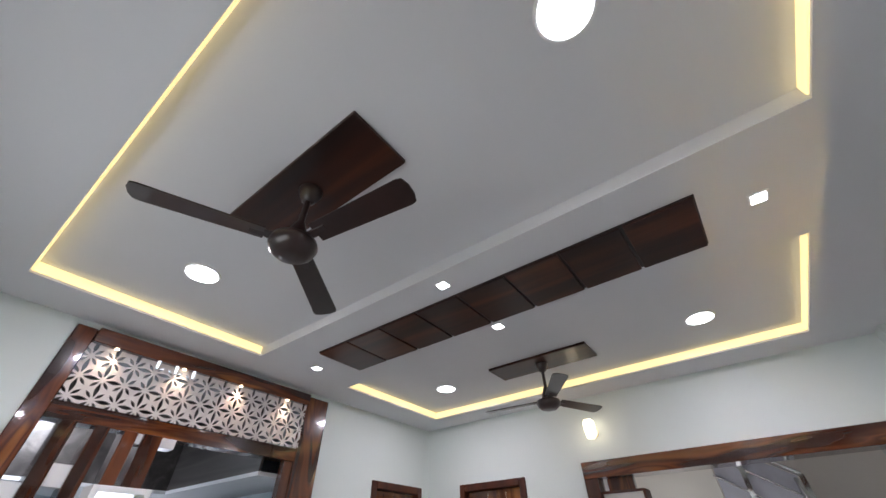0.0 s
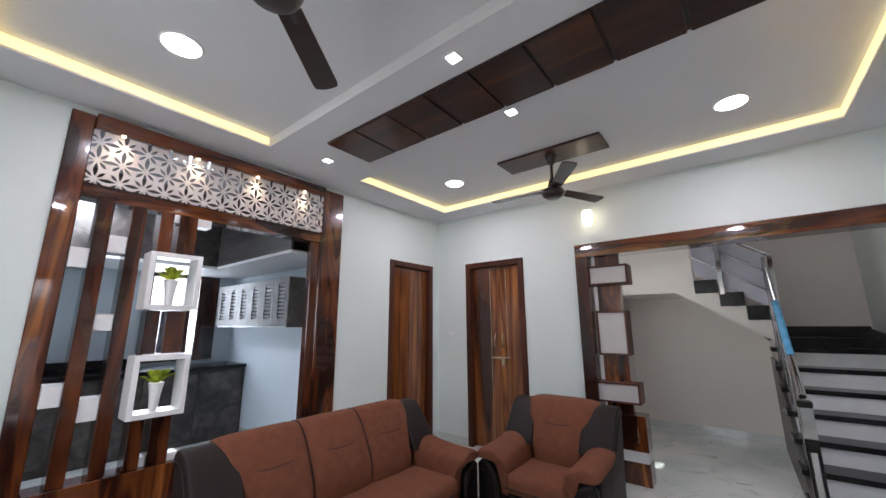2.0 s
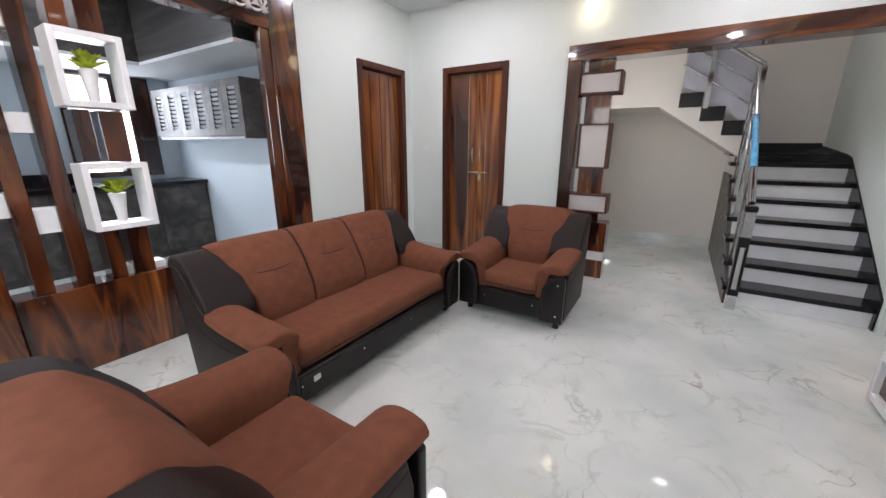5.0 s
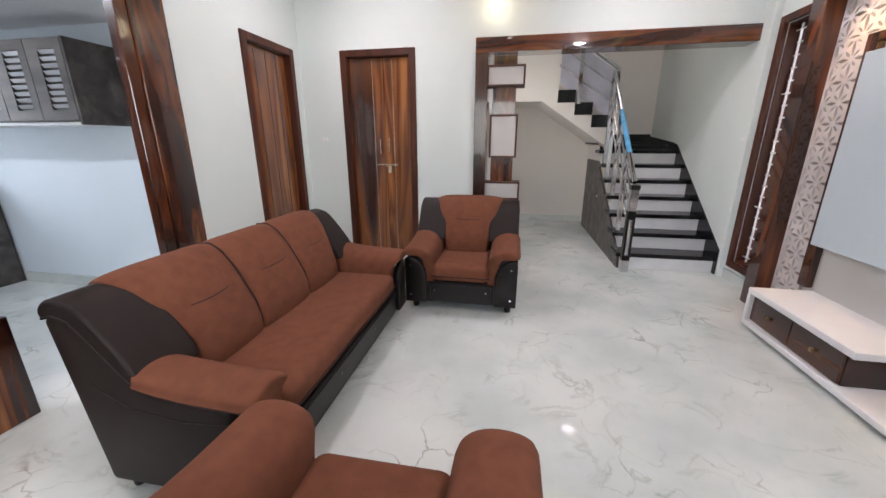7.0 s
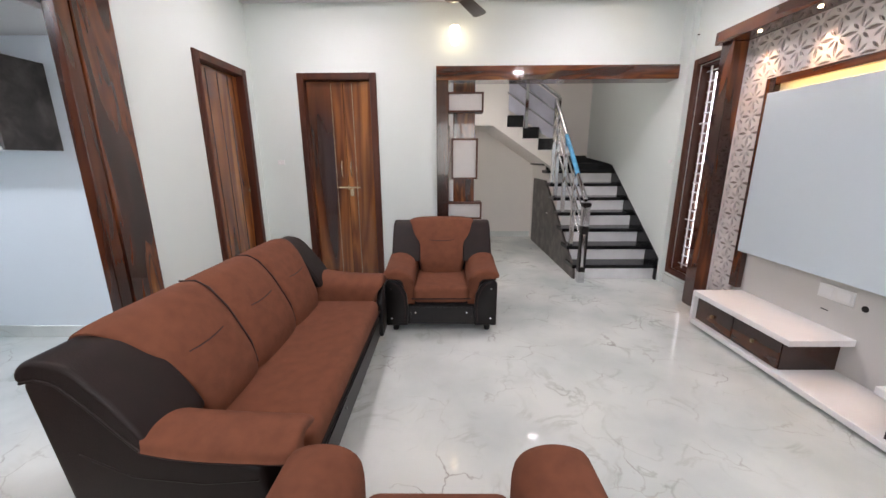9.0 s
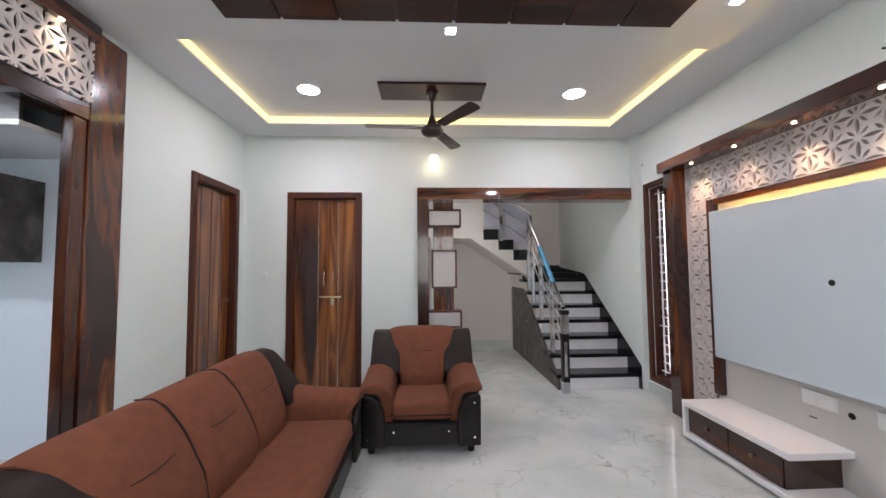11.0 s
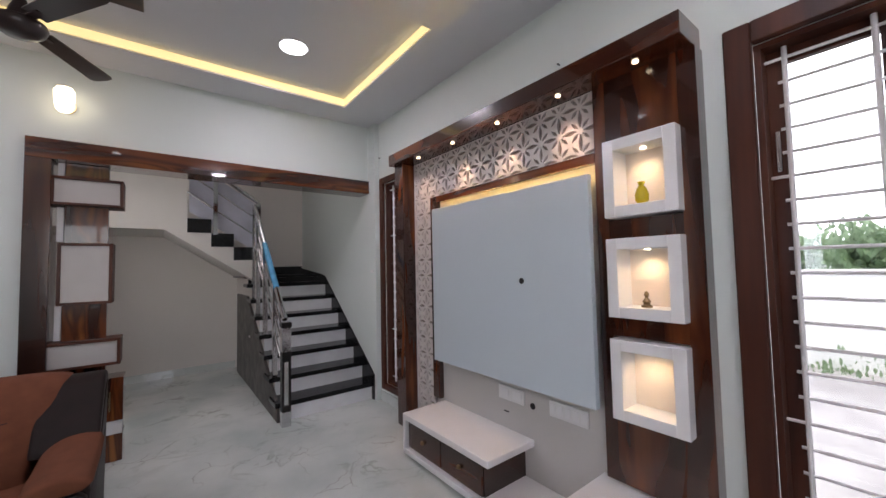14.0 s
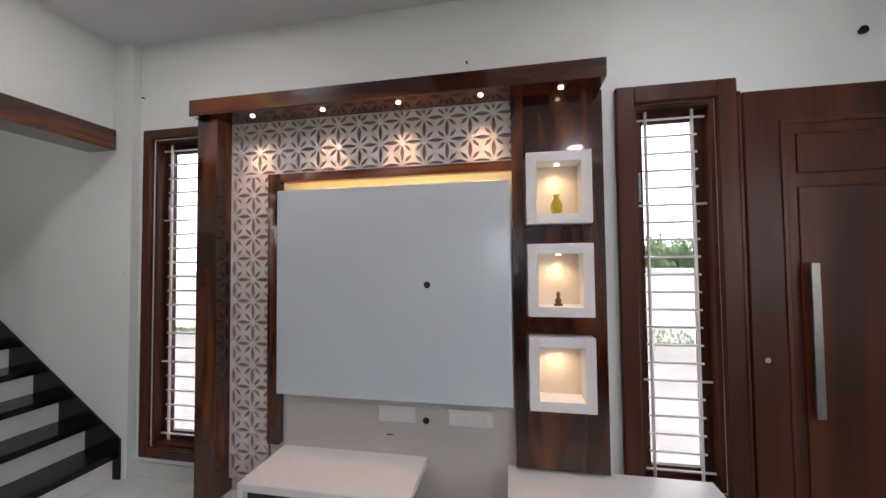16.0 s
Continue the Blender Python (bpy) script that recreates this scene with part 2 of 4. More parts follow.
vo.inputs["Scale"].default_value, vo.inputs["Detail"].default_value = 2.2, 3
for n in (n1, n2, vo, n3, crack_gate):
    nt.links.new(tc.outputs["Object"], n.inputs["Vector"])
cloud, vein, gate = (nt.nodes.new("ShaderNodeValToRGB") for _ in range(3))
cloud.color_ramp.elements[0].position, cloud.color_ramp.elements[0].color = 0.33, (0.495, 0.545, 0.53, 1)
cloud.color_ramp.elements[1].position, cloud.color_ramp.elements[1].color = 0.62, (0.67, 0.70, 0.67, 1)
ve = vein.color_ramp.elements
ve[0].position, ve[0].color = 0.47, (1, 1, 1, 1)
ve[1].position, ve[1].color = 0.53, (1, 1, 1, 1)
mid = ve.new(0.5)
mid.color = (0.70, 0.71, 0.68, 1)
gate.color_ramp.elements[0].position, gate.color_ramp.elements[1].position = 0.48, 0.66
nt.links.new(n1.outputs["Fac"], cloud.inputs[0])
nt.links.new(n2.outputs["Fac"], vein.inputs[0])
nt.links.new(vo.outputs["Fac"], gate.inputs[0])
mx = nt.nodes.new("ShaderNodeMix")
mx.data_type, mx.blend_type = "RGBA", "MULTIPLY"
nt.links.new(gate.outputs[0], mx.inputs["Factor"])
nt.links.new(cloud.outputs[0], mx.inputs["A"])
nt.links.new(vein.outputs[0], mx.inputs["B"])
# thin broken cracks, bent by noise and shown here and there
bend = nt.nodes.new("ShaderNodeVectorMath")
bend.operation, bend.inputs[1].default_value = "MULTIPLY_ADD", (0.55, 0.55, 0.0)
nt.links.new(n3.outputs["Color"], bend.inputs[0])
nt.links.new(tc.outputs["Object"], bend.inputs[2])
nt.links.new(bend.outputs[0], crack.inputs["Vector"])
line, spots_, amount = nt.nodes.new("ShaderNodeValToRGB"), nt.nodes.new("ShaderNodeValToRGB"), nt.nodes.new("ShaderNodeMath")
line.color_ramp.elements[0].color, line.color_ramp.elements[1].color, line.color_ramp.elements[1].position = (1, 1, 1, 1), (0, 0, 0, 1), 0.022
spots_.color_ramp.elements[0].position, spots_.color_ramp.elements[1].position = 0.50, 0.68
amount.operation = "MULTIPLY"
nt.links.new(crack.outputs["Distance"], line.inputs[0])
nt.links.new(crack_gate.outputs["Fac"], spots_.inputs[0])
nt.links.new(line.outputs[0], amount.inputs[0])
nt.links.new(spots_.outputs[0], amount.inputs[1])
mx2 = nt.nodes.new("ShaderNodeMix")
mx2.data_type = "RGBA"
mx2.inputs["B"].default_value = (0.34, 0.335, 0.31, 1)
nt.links.new(amount.outputs[0], mx2.inputs["Factor"])
nt.links.new(mx.outputs["Result"], mx2.inputs["A"])
nt.links.new(mx2.outputs["Result"], b.inputs["Base Color"])
b.inputs["Roughness"].default_value = 0.04
b.inputs["IOR"].default_value = 1.62

glass = bpy.data.materials.new("clear_glass")
glass.use_nodes = True
gb = glass.node_tree.nodes["Principled BSDF"]
gb.inputs["Transmission Weight"].default_value, gb.inputs["Roughness"].default_value, gb.inputs["IOR"].default_value = 1.0, 0.02, 1.45


lt = leafage.node_tree
tl, ms = lt.nodes.new("ShaderNodeBsdfTranslucent"), lt.nodes.new("ShaderNodeMixShader")
tl.inputs[0].default_value, ms.inputs[0].default_value = (0.40, 0.52, 0.32, 1), 0.6
out = lt.nodes["Material Output"]
lt.links.new(lt.nodes["Principled BSDF"].outputs[0], ms.inputs[1])
lt.links.new(tl.outputs[0], ms.inputs[2])
lt.links.new(ms.outputs[0], out.inputs[0])


# ---- mesh helpers ----
def add_box(bm, x0, x1, y0, y1, z0, z1, bevel=0.0, segs=2):
    made = bmesh.ops.create_cube(bm, size=1.0)["verts"]
    for v in made:
        v.co = Vector(((x0 + x1) / 2 + v.co.x * (x1 - x0), (y0 + y1) / 2 + v.co.y * (y1 - y0), (z0 + z1) / 2 + v.co.z * (z1 - z0)))
    if bevel:
        bmesh.ops.bevel(bm, geom=list({e for v in made for e in v.link_edges}), offset=bevel, segments=segs, affect="EDGES", profile=0.5)
    return bm


def boxes(*specs, bevel=0.0, segs=1):
    bm = bmesh.new()
    for s in specs:
        add_box(bm, *s, bevel=bevel, segs=segs)
    return bm


def add_cyl(bm, a, c, r, r2=None, n=12):
    a, c = Vector(a), Vector(c)
    made = bmesh.ops.create_cone(bm, cap_ends=True, segments=n, radius1=r, radius2=r if r2 is None else r2, depth=(c - a).length)["verts"]
    m = Matrix.Translation((a + c) / 2) @ (c - a).to_track_quat("Z", "Y").to_matrix().to_4x4()
    bmesh.ops.transform(bm, matrix=m, verts=made)
    return bm


def cyl(a, c, r, r2=None, n=12):
    return add_cyl(bmesh.new(), a, c, r, r2, n)


def lathe(profile, n=20):
    """Turns a profile of (radius, height) about z."""
    bm = bmesh.new()
    rings = [[bm.verts.new((r * math.cos(2 * math.pi * k / n), r * math.sin(2 * math.pi * k / n), z)) for k in range(n)] for r, z in profile]
    for lo, hi in zip(rings, rings[1:]):
        for k in range(n):
            bm.faces.new((lo[k], lo[(k + 1) % n], hi[(k + 1) % n], hi[k]))
    bm.faces.new(list(reversed(rings[0])))
    bm.faces.new(rings[-1])
    return bm


def slab_of(outline, axis, lo, hi, bevel=0.0, segs=2):
    """A prism: the outline (pairs in the other two axes) drawn out along an axis from lo to hi."""
    bm = bmesh.new()

    def at(u, v, w):
        p = [u, v]
        p.insert(axis, w)
        return p
    low = [bm.verts.new(at(u, v, lo)) for u, v in outline]
    high = [bm.verts.new(at(u, v, hi)) for u, v in outline]
    n = len(outline)
    bm.faces.new(low)
    bm.faces.new(list(reversed(high)))
    for k in range(n):
        bm.faces.new((low[k], high[k], high[(k + 1) % n], low[(k + 1) % n]))
    bmesh.ops.recalc_face_normals(bm, faces=bm.faces[:])
    if bevel:
        bmesh.ops.bevel(bm, geom=bm.edges[:], offset=bevel, segments=segs, affect="EDGES", profile=0.5)
    return bm


def rounded(points, steps=3):
    """A closed outline with its corners drawn as a smooth curve."""
    n, out = len(points), []
    for k in range(n):
        p = [Vector(points[(k + j - 1) % n]) for j in range(4)]
        for s in range(steps):
            u = s / steps
            out.append(tuple(0.5 * (2 * p[1] + (p[2] - p[0]) * u + (2 * p[0] - 5 * p[1] + 4 * p[2] - p[3]) * u * u + (3 * p[1] - p[0] - 3 * p[2] + p[3]) * u ** 3)))
    return out


def cushion(outline, axis, lo, hi, bevel, segs=4):
    """A prism whose two ends alone are rounded over."""
    bm = slab_of(outline, axis, lo, hi)
    rim = [e for e in bm.edges if abs(e.verts[0].co[axis] - e.verts[1].co[axis]) < 1e-6]
    bmesh.ops.bevel(bm, geom=rim, offset=bevel, segments=segs, affect="EDGES", profile=0.5, clamp_overlap=True)
    return bm


def part(name, bm, material, parent=None, label="", smooth=False):
    """Links a bmesh, which it frees, as one mesh object under a thing or a part."""
    me = bpy.data.meshes.new(name)
    bm.normal_update()
    bm.to_mesh(me)
    bm.free()
    me.materials.append(material)
    if smooth:
        for p in me.polygons:
            p.use_smooth = True
        me.set_sharp_from_angle(angle=radians(50))
    ob = new(name, me)
    ob.parent = parent
    return tagged(ob, label)


def thing(name, place, label, category, group="", rz=0):
    ob = new(name)
    ob.matrix_world = pose(*place, 0, 0, rz)
    return tagged(ob, label, category, group)


def solid(name, bm, material, label, category="", kind="", group="", smooth=False):
    return tagged(part(name, bm, material, smooth=smooth), label, category, group, kind)


def structure(name, bm, material, label=""):
    return tagged(part(name, bm, material), label, kind="structure")


def flower_lattice(width, height, side, thick, u0=0.0, v0=0.0, full=0.17, small=0.13):
    """A board in the u, v plane pierced with eight-petalled flowers on a square grid of that side: a petal along every edge of a
    square and a shorter one from each corner towards its middle."""
    bm = bmesh.new()

    def arc(a, c, inside, start, end, wide):
        d = c - a
        nrm = Vector((-d.y, d.x)).normalized()
        if nrm.dot(inside - a) < 0:
            nrm = -nrm
        return [a + d * (start + (end - start) * k / 6) + nrm * side * wide * 0.5 * math.sin(math.pi * k / 6) for k in range(7)]

    def clip(poly, axis, value, keep_less):
        out = []
        for p, q in zip(poly, poly[1:] + poly[:1]):
            ip = (p[axis] <= value) == keep_less or abs(p[axis] - value) < 1e-9
            iq = (q[axis] <= value) == keep_less or abs(q[axis] - value) < 1e-9
            if ip:
                out.append(p)
            if ip != iq:
                out.append(p.lerp(q, (value - p[axis]) / (q[axis] - p[axis])))
        return out
    for r in range(-1, int(height / side) + 2):
        for c in range(-1, int(width / side) + 2):
            o = Vector((u0 + c * side, v0 + r * side))
            mid_ = o + Vector((side, side)) / 2
            corners = [o, o + Vector((side, 0)), o + Vector((side, side)), o + Vector((0, side))]
            for k in range(4):
                a, e = corners[k], corners[(k + 1) % 4]
                inside = (a + e + mid_) / 3
                poly = [a] + arc(a, e, inside, 0.13, 0.87, full) + [e] + arc(e, mid_, inside, 0.18, 0.80, small) + [mid_] + arc(mid_, a, inside, 0.20, 0.82, small)
                for axis, value, less in ((0, 0, False), (0, width, True), (1, 0, False), (1, height, True)):
                    poly = clip(poly, axis, value, less)
                    if len(poly) < 3:
                        break
                clean = [p for p, q in zip(poly, poly[1:] + poly[:1]) if (p - q).length > 1e-5]
                if len(poly) < 3 or len(clean) < 3:
                    continue
                lo = [bm.verts.new((p.x, p.y, 0)) for p in clean]
                hi = [bm.verts.new((p.x, p.y, thick)) for p in clean]
                bm.faces.new(hi)
                for m in range(len(clean)):
                    m2 = (m + 1) % len(clean)
                    bm.faces.new((lo[m], lo[m2], hi[m2], hi[m]))
    return bm


# ---- large structure ----
XL, XR, YB, YF, ZC, ZT = -3.27, 0.95, -0.95, 3.75, 2.71, 2.785
KX, KY, HY = -6.0, 2.35, 5.95
structure("floor", boxes((-6.2, 1.17, -1.2, 6.15, -0.1, 0.0)), marble, "glossy white marble floor with grey veins")
structure("wall_east", boxes(
    (XR, 1.08, -1.2, -0.78, 0, 2.95), (XR, 1.08, -0.78, 0.24, 2.08, 2.95), (XR, 1.08, 0.24, 0.30, 0, 2.95),
    (XR, 1.08, 0.30, 0.71, 0, 0.2), (XR, 1.08, 0.30, 0.71, 2.08, 2.95), (XR, 1.08, 0.71, 3.12, 0, 2.95),
    (XR, 1.08, 3.12, 3.48, 0, 0.18), (XR, 1.08, 3.12, 3.48, 2.08, 2.95), (XR, 1.08, 3.48, 6.15, 0, 2.95), (XR, 1.08, 3.9, 6.15, 2.95, 4.2)), paint, "pale green-white painted wall")
structure("wall_stair_side", boxes((0.90, XR, 3.60, HY, 0, 2.712), (0.90, XR, 3.9, HY, 2.7, 4.2)), paint, "pale painted wall beside the stairs")
structure("wall_north", boxes(
    (XL - 0.15, -2.79, YF, 3.9, 0, 2.95), (-2.79, -2.07, YF, 3.9, 2.06, 2.95), (-2.07, -1.45, YF, 3.9, 0, 2.95),
    (-1.45, XR, YF, 3.9, 2.15, 2.95)), paint, "pale green-white painted wall")
structure("wall_west", boxes(
    (XL - 0.15, XL, -1.2, 0.17, 0, 2.95), (XL - 0.15, XL, 0.17, 2.18, 2.67, 2.95), (XL - 0.15, XL, 2.18, 2.90, 0, 2.95),
    (XL - 0.15, XL, 2.90, 3.59, 2.06, 2.95), (XL - 0.15, XL, 3.59, YF, 0, 2.95)), paint, "pale green-white painted wall")
structure("wall_south", boxes((XL - 0.15, -2.2, -1.2, YB, 0, 2.95), (-0.4, XR, -1.2, YB, 0, 2.95), (-2.2, -0.4, -1.2, YB, 0, 0.9), (-2.2, -0.4, -1.2, YB, 2.1, 2.95)), paint, "pale green-white painted wall")
structure("kitchen_wall", boxes(
    (KX - 0.15, XL - 0.152, KY, KY + 0.15, 0, 2.95), (KX - 0.15, XL - 0.152, -1.2, -1.05, 0, 2.95),
    (KX - 0.15, KX, -1.05, 1.3, 0, 2.95), (KX - 0.15, KX, 1.3, 2.12, 0, 0.92), (KX - 0.15, KX, 1.3, 2.12, 2.05, 2.95),
    (KX - 0.15, KX, 2.12, KY, 0, 2.95)), kit_paint, "cool white painted kitchen wall")
structure("kitchen_ceiling", boxes((KX - 0.15, XL - 0.152, -1.2, KY + 0.15, 2.952, 3.05)), ceil_paint)
structure("hall_wall", boxes(
    (-1.6, XR, HY, HY + 0.15, 0, 4.2), (-1.6, -1.45, 3.902, 3.98, 0, 4.2), (-1.6, -1.45, 3.98, 4.30, 0, 1.0), (-1.6, -1.45, 3.98, 4.30, 2.0, 4.2), (-1.6, -1.45, 4.30, HY, 0, 4.2)), hall_paint, "beige painted stair hall wall")
structure("hall_ceiling", boxes((-1.6, 1.17, 3.9, 6.1, 4.2, 4.3)), ceil_paint)
structure("upper_hall_wall", boxes((-1.449, -0.55, 4.93, 5.03, 1.70, 4.2), (-1.449, XR, 3.76, 3.898, 2.952, 4.2)), hall_paint, "beige painted wall above the stairs")
# ceiling: soffit with two trays
ceiling = boxes(
    (XL, -2.895, YB, YF, ZC, 2.95), (0.52, XR, YB, YF, ZC, 2.95), (-2.895, 0.52, YB, -0.18, ZC, 2.95),
    (-2.895, 0.52, 1.21, 2.09, ZC, 2.95), (-2.895, 0.52, 3.42, YF, ZC, 2.95),
    (-2.895, 0.52, -0.18, 1.21, ZT, 2.95), (-2.895, 0.52, 2.09, 3.42, ZT, 2.95))
structure("ceiling", ceiling, ceil_paint, "matt white gypsum ceiling with two recessed trays")
structure("roof_slab", boxes((-6.15, XR + 0.22, -1.2, 3.9, 3.055, 3.15)), ceil_paint)


def cove(y0, y1, lit_near, lit_far):
    t = thing("cove_light", (-1.17, (y0 + y1) / 2, ZC), "warm yellow led strip in the edge of the ceiling tray", "cove light", "cove lights")
    cx, cy = -1.17, (y0 + y1) / 2
    x0, x1, a, c = -2.895 - cx, 0.52 - cx, y0 - cy, y1 - cy
    part("led_strip", boxes((x0 + 0.001, x0 + 0.008, a + 0.01, c - 0.01, 0.014, 0.070)), glow_cove, t)
    part("led_strip", boxes((x1 - 0.008, x1 - 0.001, a + 0.01, c - 0.01, 0.014, 0.070)), glow_cove, t)
    if lit_near:
        part("led_strip", boxes((x0 + 0.01, x1 - 0.01, a + 0.001, a + 0.008, 0.014, 0.070)), glow_cove, t)
    if lit_far:
        part("led_strip", boxes((x0 + 0.01, x1 - 0.01, c - 0.008, c - 0.001, 0.014, 0.070)), glow_cove, t)


cove(-0.18, 1.21, True, False)
cove(2.09, 3.42, False, True)
# skirting
structure("baseboard", boxes(
    (XR - 0.012, XR, 3.03, 3.6, 0, 0.09), (-2.04, -1.46, YF - 0.012, YF, 0, 0.09), (XL, -2.82, YF - 0.012, YF, 0, 0.09),
    (XL, XL + 0.012, 2.21, 2.87, 0, 0.09), (XL, XL + 0.012, 3.61, 3.737, 0, 0.09), (XL, XL + 0.012, YB, 0.16, 0, 0.09),
    (-1.449, 0.03, HY - 0.012, HY, 0, 0.09), (-5.4, XL - 0.16, KY - 0.012, KY, 0, 0.09), bevel=0.002), marble, "low marble skirting")
structure("plinth", boxes((-6.15, 1.079, -1.2, 6.1, -0.84, -0.101)), outer_wall, "plastered plinth under the house")
structure("ground", boxes((1.08, 60, -60, 60, -0.85, -0.75), (-60, -6.15, -60, 60, -0.85, -0.75)), soil, "pale open ground")


# ---- doors ----
def leaf_door(name, w, h, label, double):
    """A door in its frame: the frame stands round (0..w, 0..h), its front faces -y."""
    d = tagged(new(name), label, "door", "", "structure")
    f = 0.065
    part("door_frame", boxes((0, f, -0.02, 0.13, 0, h), (w - f, w, -0.02, 0.13, 0, h), (f, w - f, -0.02, 0.13, h - f, h), bevel=0.006), frame_z, d)
    spans = [(f, w * 0.5 + 0.038), (w * 0.5 + 0.042, w - f)] if double else [(f, w - f)]
    for k, (a, c) in enumerate(spans):
        leaf = part("door_leaf", boxes((a, c, 0.05, 0.085, 0.01, h - f - 0.003), bevel=0.002), door_z, d)
        for j in range(1 if double else 3):
            gx = (a + (c - a) * (0.68 if k == 0 else 0.32)) if double else a + (c - a) * (0.25 + 0.25 * j)
            part("groove_strip", boxes((gx - 0.0025, gx + 0.0025, 0.046, 0.0495, 0.03, h - f - 0.03)), brass if double else dark_z, leaf)
    hx = [w * 0.5 - 0.01, w * 0.5 + 0.085] if double else [w - 0.10]
    for x in hx:
        bm = bmesh.new()
        if not double:
            part("door_handle", boxes((x - 0.006, x + 0.006, 0.028, 0.05, 0.97, 1.01), bevel=0.003), brass, d)
            continue
        bow = [(0.05, 1.095), (0.022, 1.11), (0.008, 1.145), (0.004, 1.18), (0.008, 1.215), (0.022, 1.25), (0.05, 1.265)]
        for (ya, za), (yb, zb) in zip(bow, bow[1:]):
            add_cyl(bm, (x, ya, za), (x, yb, zb), 0.008, n=10)
        part("door_handle", bm, brass, d, smooth=True)
    if double:
        part("door_lock", boxes((w * 0.5 - 0.06, w * 0.5 + 0.17, 0.03, 0.044, 0.98, 0.996), (w * 0.5 + 0.06, w * 0.5 + 0.10, 0.02, 0.046, 0.90, 0.975), (w * 0.5 + 0.04, w * 0.5 + 0.055, 0.02, 0.05, 0.965, 1.01), bevel=0.003), brass, d)
    return d


d2 = leaf_door("door_2", 0.78, 2.1, "streaky rosewood double door closed in a dark frame", True)
d2.matrix_world = pose(-2.82, YF, 0)
d1 = leaf_door("door_1", 0.75, 2.1, "streaky rosewood door closed in a dark frame", False)
d1.matrix_world = pose(XL, 2.87, 0, 0, 0, 90) @ Matrix.Diagonal((1, 1, 1, 1))
structure("doorway_backing", boxes((-2.82, -2.04, 3.885, 3.9, 0, 2.05), (XL - 0.15, XL - 0.14, 2.9, 3.58, 0, 2.05)), dark_z)

# main door in the east wall
md = tagged(new("door_3"), "dark teak panelled main door with a long steel pull", "door", "", "structure")
md.matrix_world = pose(XR, -0.78, 0)
leaf = part("door_leaf", boxes((-0.03, 0.02, 0.02, 1.0, 0.01, 2.07), bevel=0.004), frame_z, md)
part("moulding", boxes((-0.037, -0.0305, 0.14, 0.86, 1.905, 1.925), (-0.037, -0.0305, 0.14, 0.86, 0.10, 0.12), (-0.037, -0.0305, 0.14, 0.16, 0.12, 1.905), (-0.037, -0.0305, 0.84, 0.86, 0.12, 1.905), bevel=0.003, segs=2), frame_z, leaf)
part("raised_panel", boxes((-0.036, -0.0305, 0.20, 0.80, 1.68, 1.86), (-0.036, -0.0305, 0.20, 0.80, 0.16, 1.62), bevel=0.005, segs=2), frame_z, leaf)
part("pull_handle", boxes((-0.075, -0.06, 0.755, 0.79, 0.61, 1.28), (-0.061, -0.03, 0.765, 0.78, 0.68, 0.70), (-0.061, -0.03, 0.765, 0.78, 1.18, 1.20), bevel=0.002), brushed, md)
part("lock_plate", cyl((-0.038, 0.945, 0.845), (-0.03, 0.945, 0.845), 0.013), brass, md)
part("door_frame", boxes((-0.02, 0.1, 1.002, 1.018, 0, 2.08), bevel=0.002), frame_z, md)


# ---- windows with grilles ----
def grille_window(name, y0, y1, z0, z1, f):
    w = tagged(new(name), "tall narrow window with a dark wooden frame and white bars", "window", "", "structure")
    w.matrix_world = pose(XR, y0, 0)
    W = y1 - y0
    part("window_frame", boxes((-0.035, 0.0, 0, f, z0, z1), (-0.035, 0.0, W - f, W, z0, z1), (-0.035, 0.0, f, W - f, z1 - f, z1), (-0.035, 0.0, f, W - f, z0, z0 + f), bevel=0.005), frame_z, w)
    a, c, lo, hi = f, W - f, z0 + f, z1 - f
    part("jamb", boxes((0.001, 0.11, a, a + 0.02, lo, hi), (0.001, 0.10, c - 0.02, c, lo, hi), (0.001, 0.10, a + 0.02, c - 0.02, hi - 0.02, hi), (0.001, 0.10, a + 0.02, c - 0.02, lo, lo + 0.02)), frame_z, w)
    part("shutter", boxes((0.072, 0.10, a + 0.02, a + 0.065, lo + 0.02, hi - 0.02), (0.072, 0.10, c - 0.065, c - 0.02, lo + 0.02, hi - 0.02), (0.072, 0.10, a + 0.065, c - 0.065, hi - 0.07, hi - 0.02), (0.072, 0.10, a + 0.065, c - 0.065, lo + 0.02, lo + 0.07)), frame_z, w)
    p = part("pane", boxes((0.085, 0.089, a + 0.065, c - 0.065, lo + 0.07, hi - 0.07)), glass, w)
    p.visible_shadow = False
    part("shutter_handle", boxes((0.055, 0.072, c - 0.05, c - 0.035, (lo + hi) / 2 + 0.45, (lo + hi) / 2 + 0.6), bevel=0.003), steel, w)
    n = 20
    for k in range(n + 1):
        z = lo + 0.06 + (hi - lo - 0.12) * k / n
        full = k in (0, 5, 10, 15, n)
        part("bar", cyl((0.05, a + (0.0 if full and k != 10 else 0.055), z), (0.05, c - (0.0 if full and k != 10 else 0.055), z), 0.006, n=8), bar_mat, w, smooth=True)
    for y in (a + 0.075, c - 0.075):
        part("upright_bar", cyl((0.05, y, lo + 0.02), (0.05, y, hi - 0.02), 0.008, n=8), bar_mat, w, smooth=True)


grille_window("window_1", 3.06, 3.54, 0.13, 2.14, 0.055)
grille_window("window_2", 0.245, 0.77, 0.14, 2.14, 0.082)

# assumed window, always out of view, housing the added south fill
sw = tagged(new("window_4"), "assumed wide window with a dark frame, unseen behind the seats", "window", "", "structure")
sw.matrix_world = pose(-2.2, YB, 0)
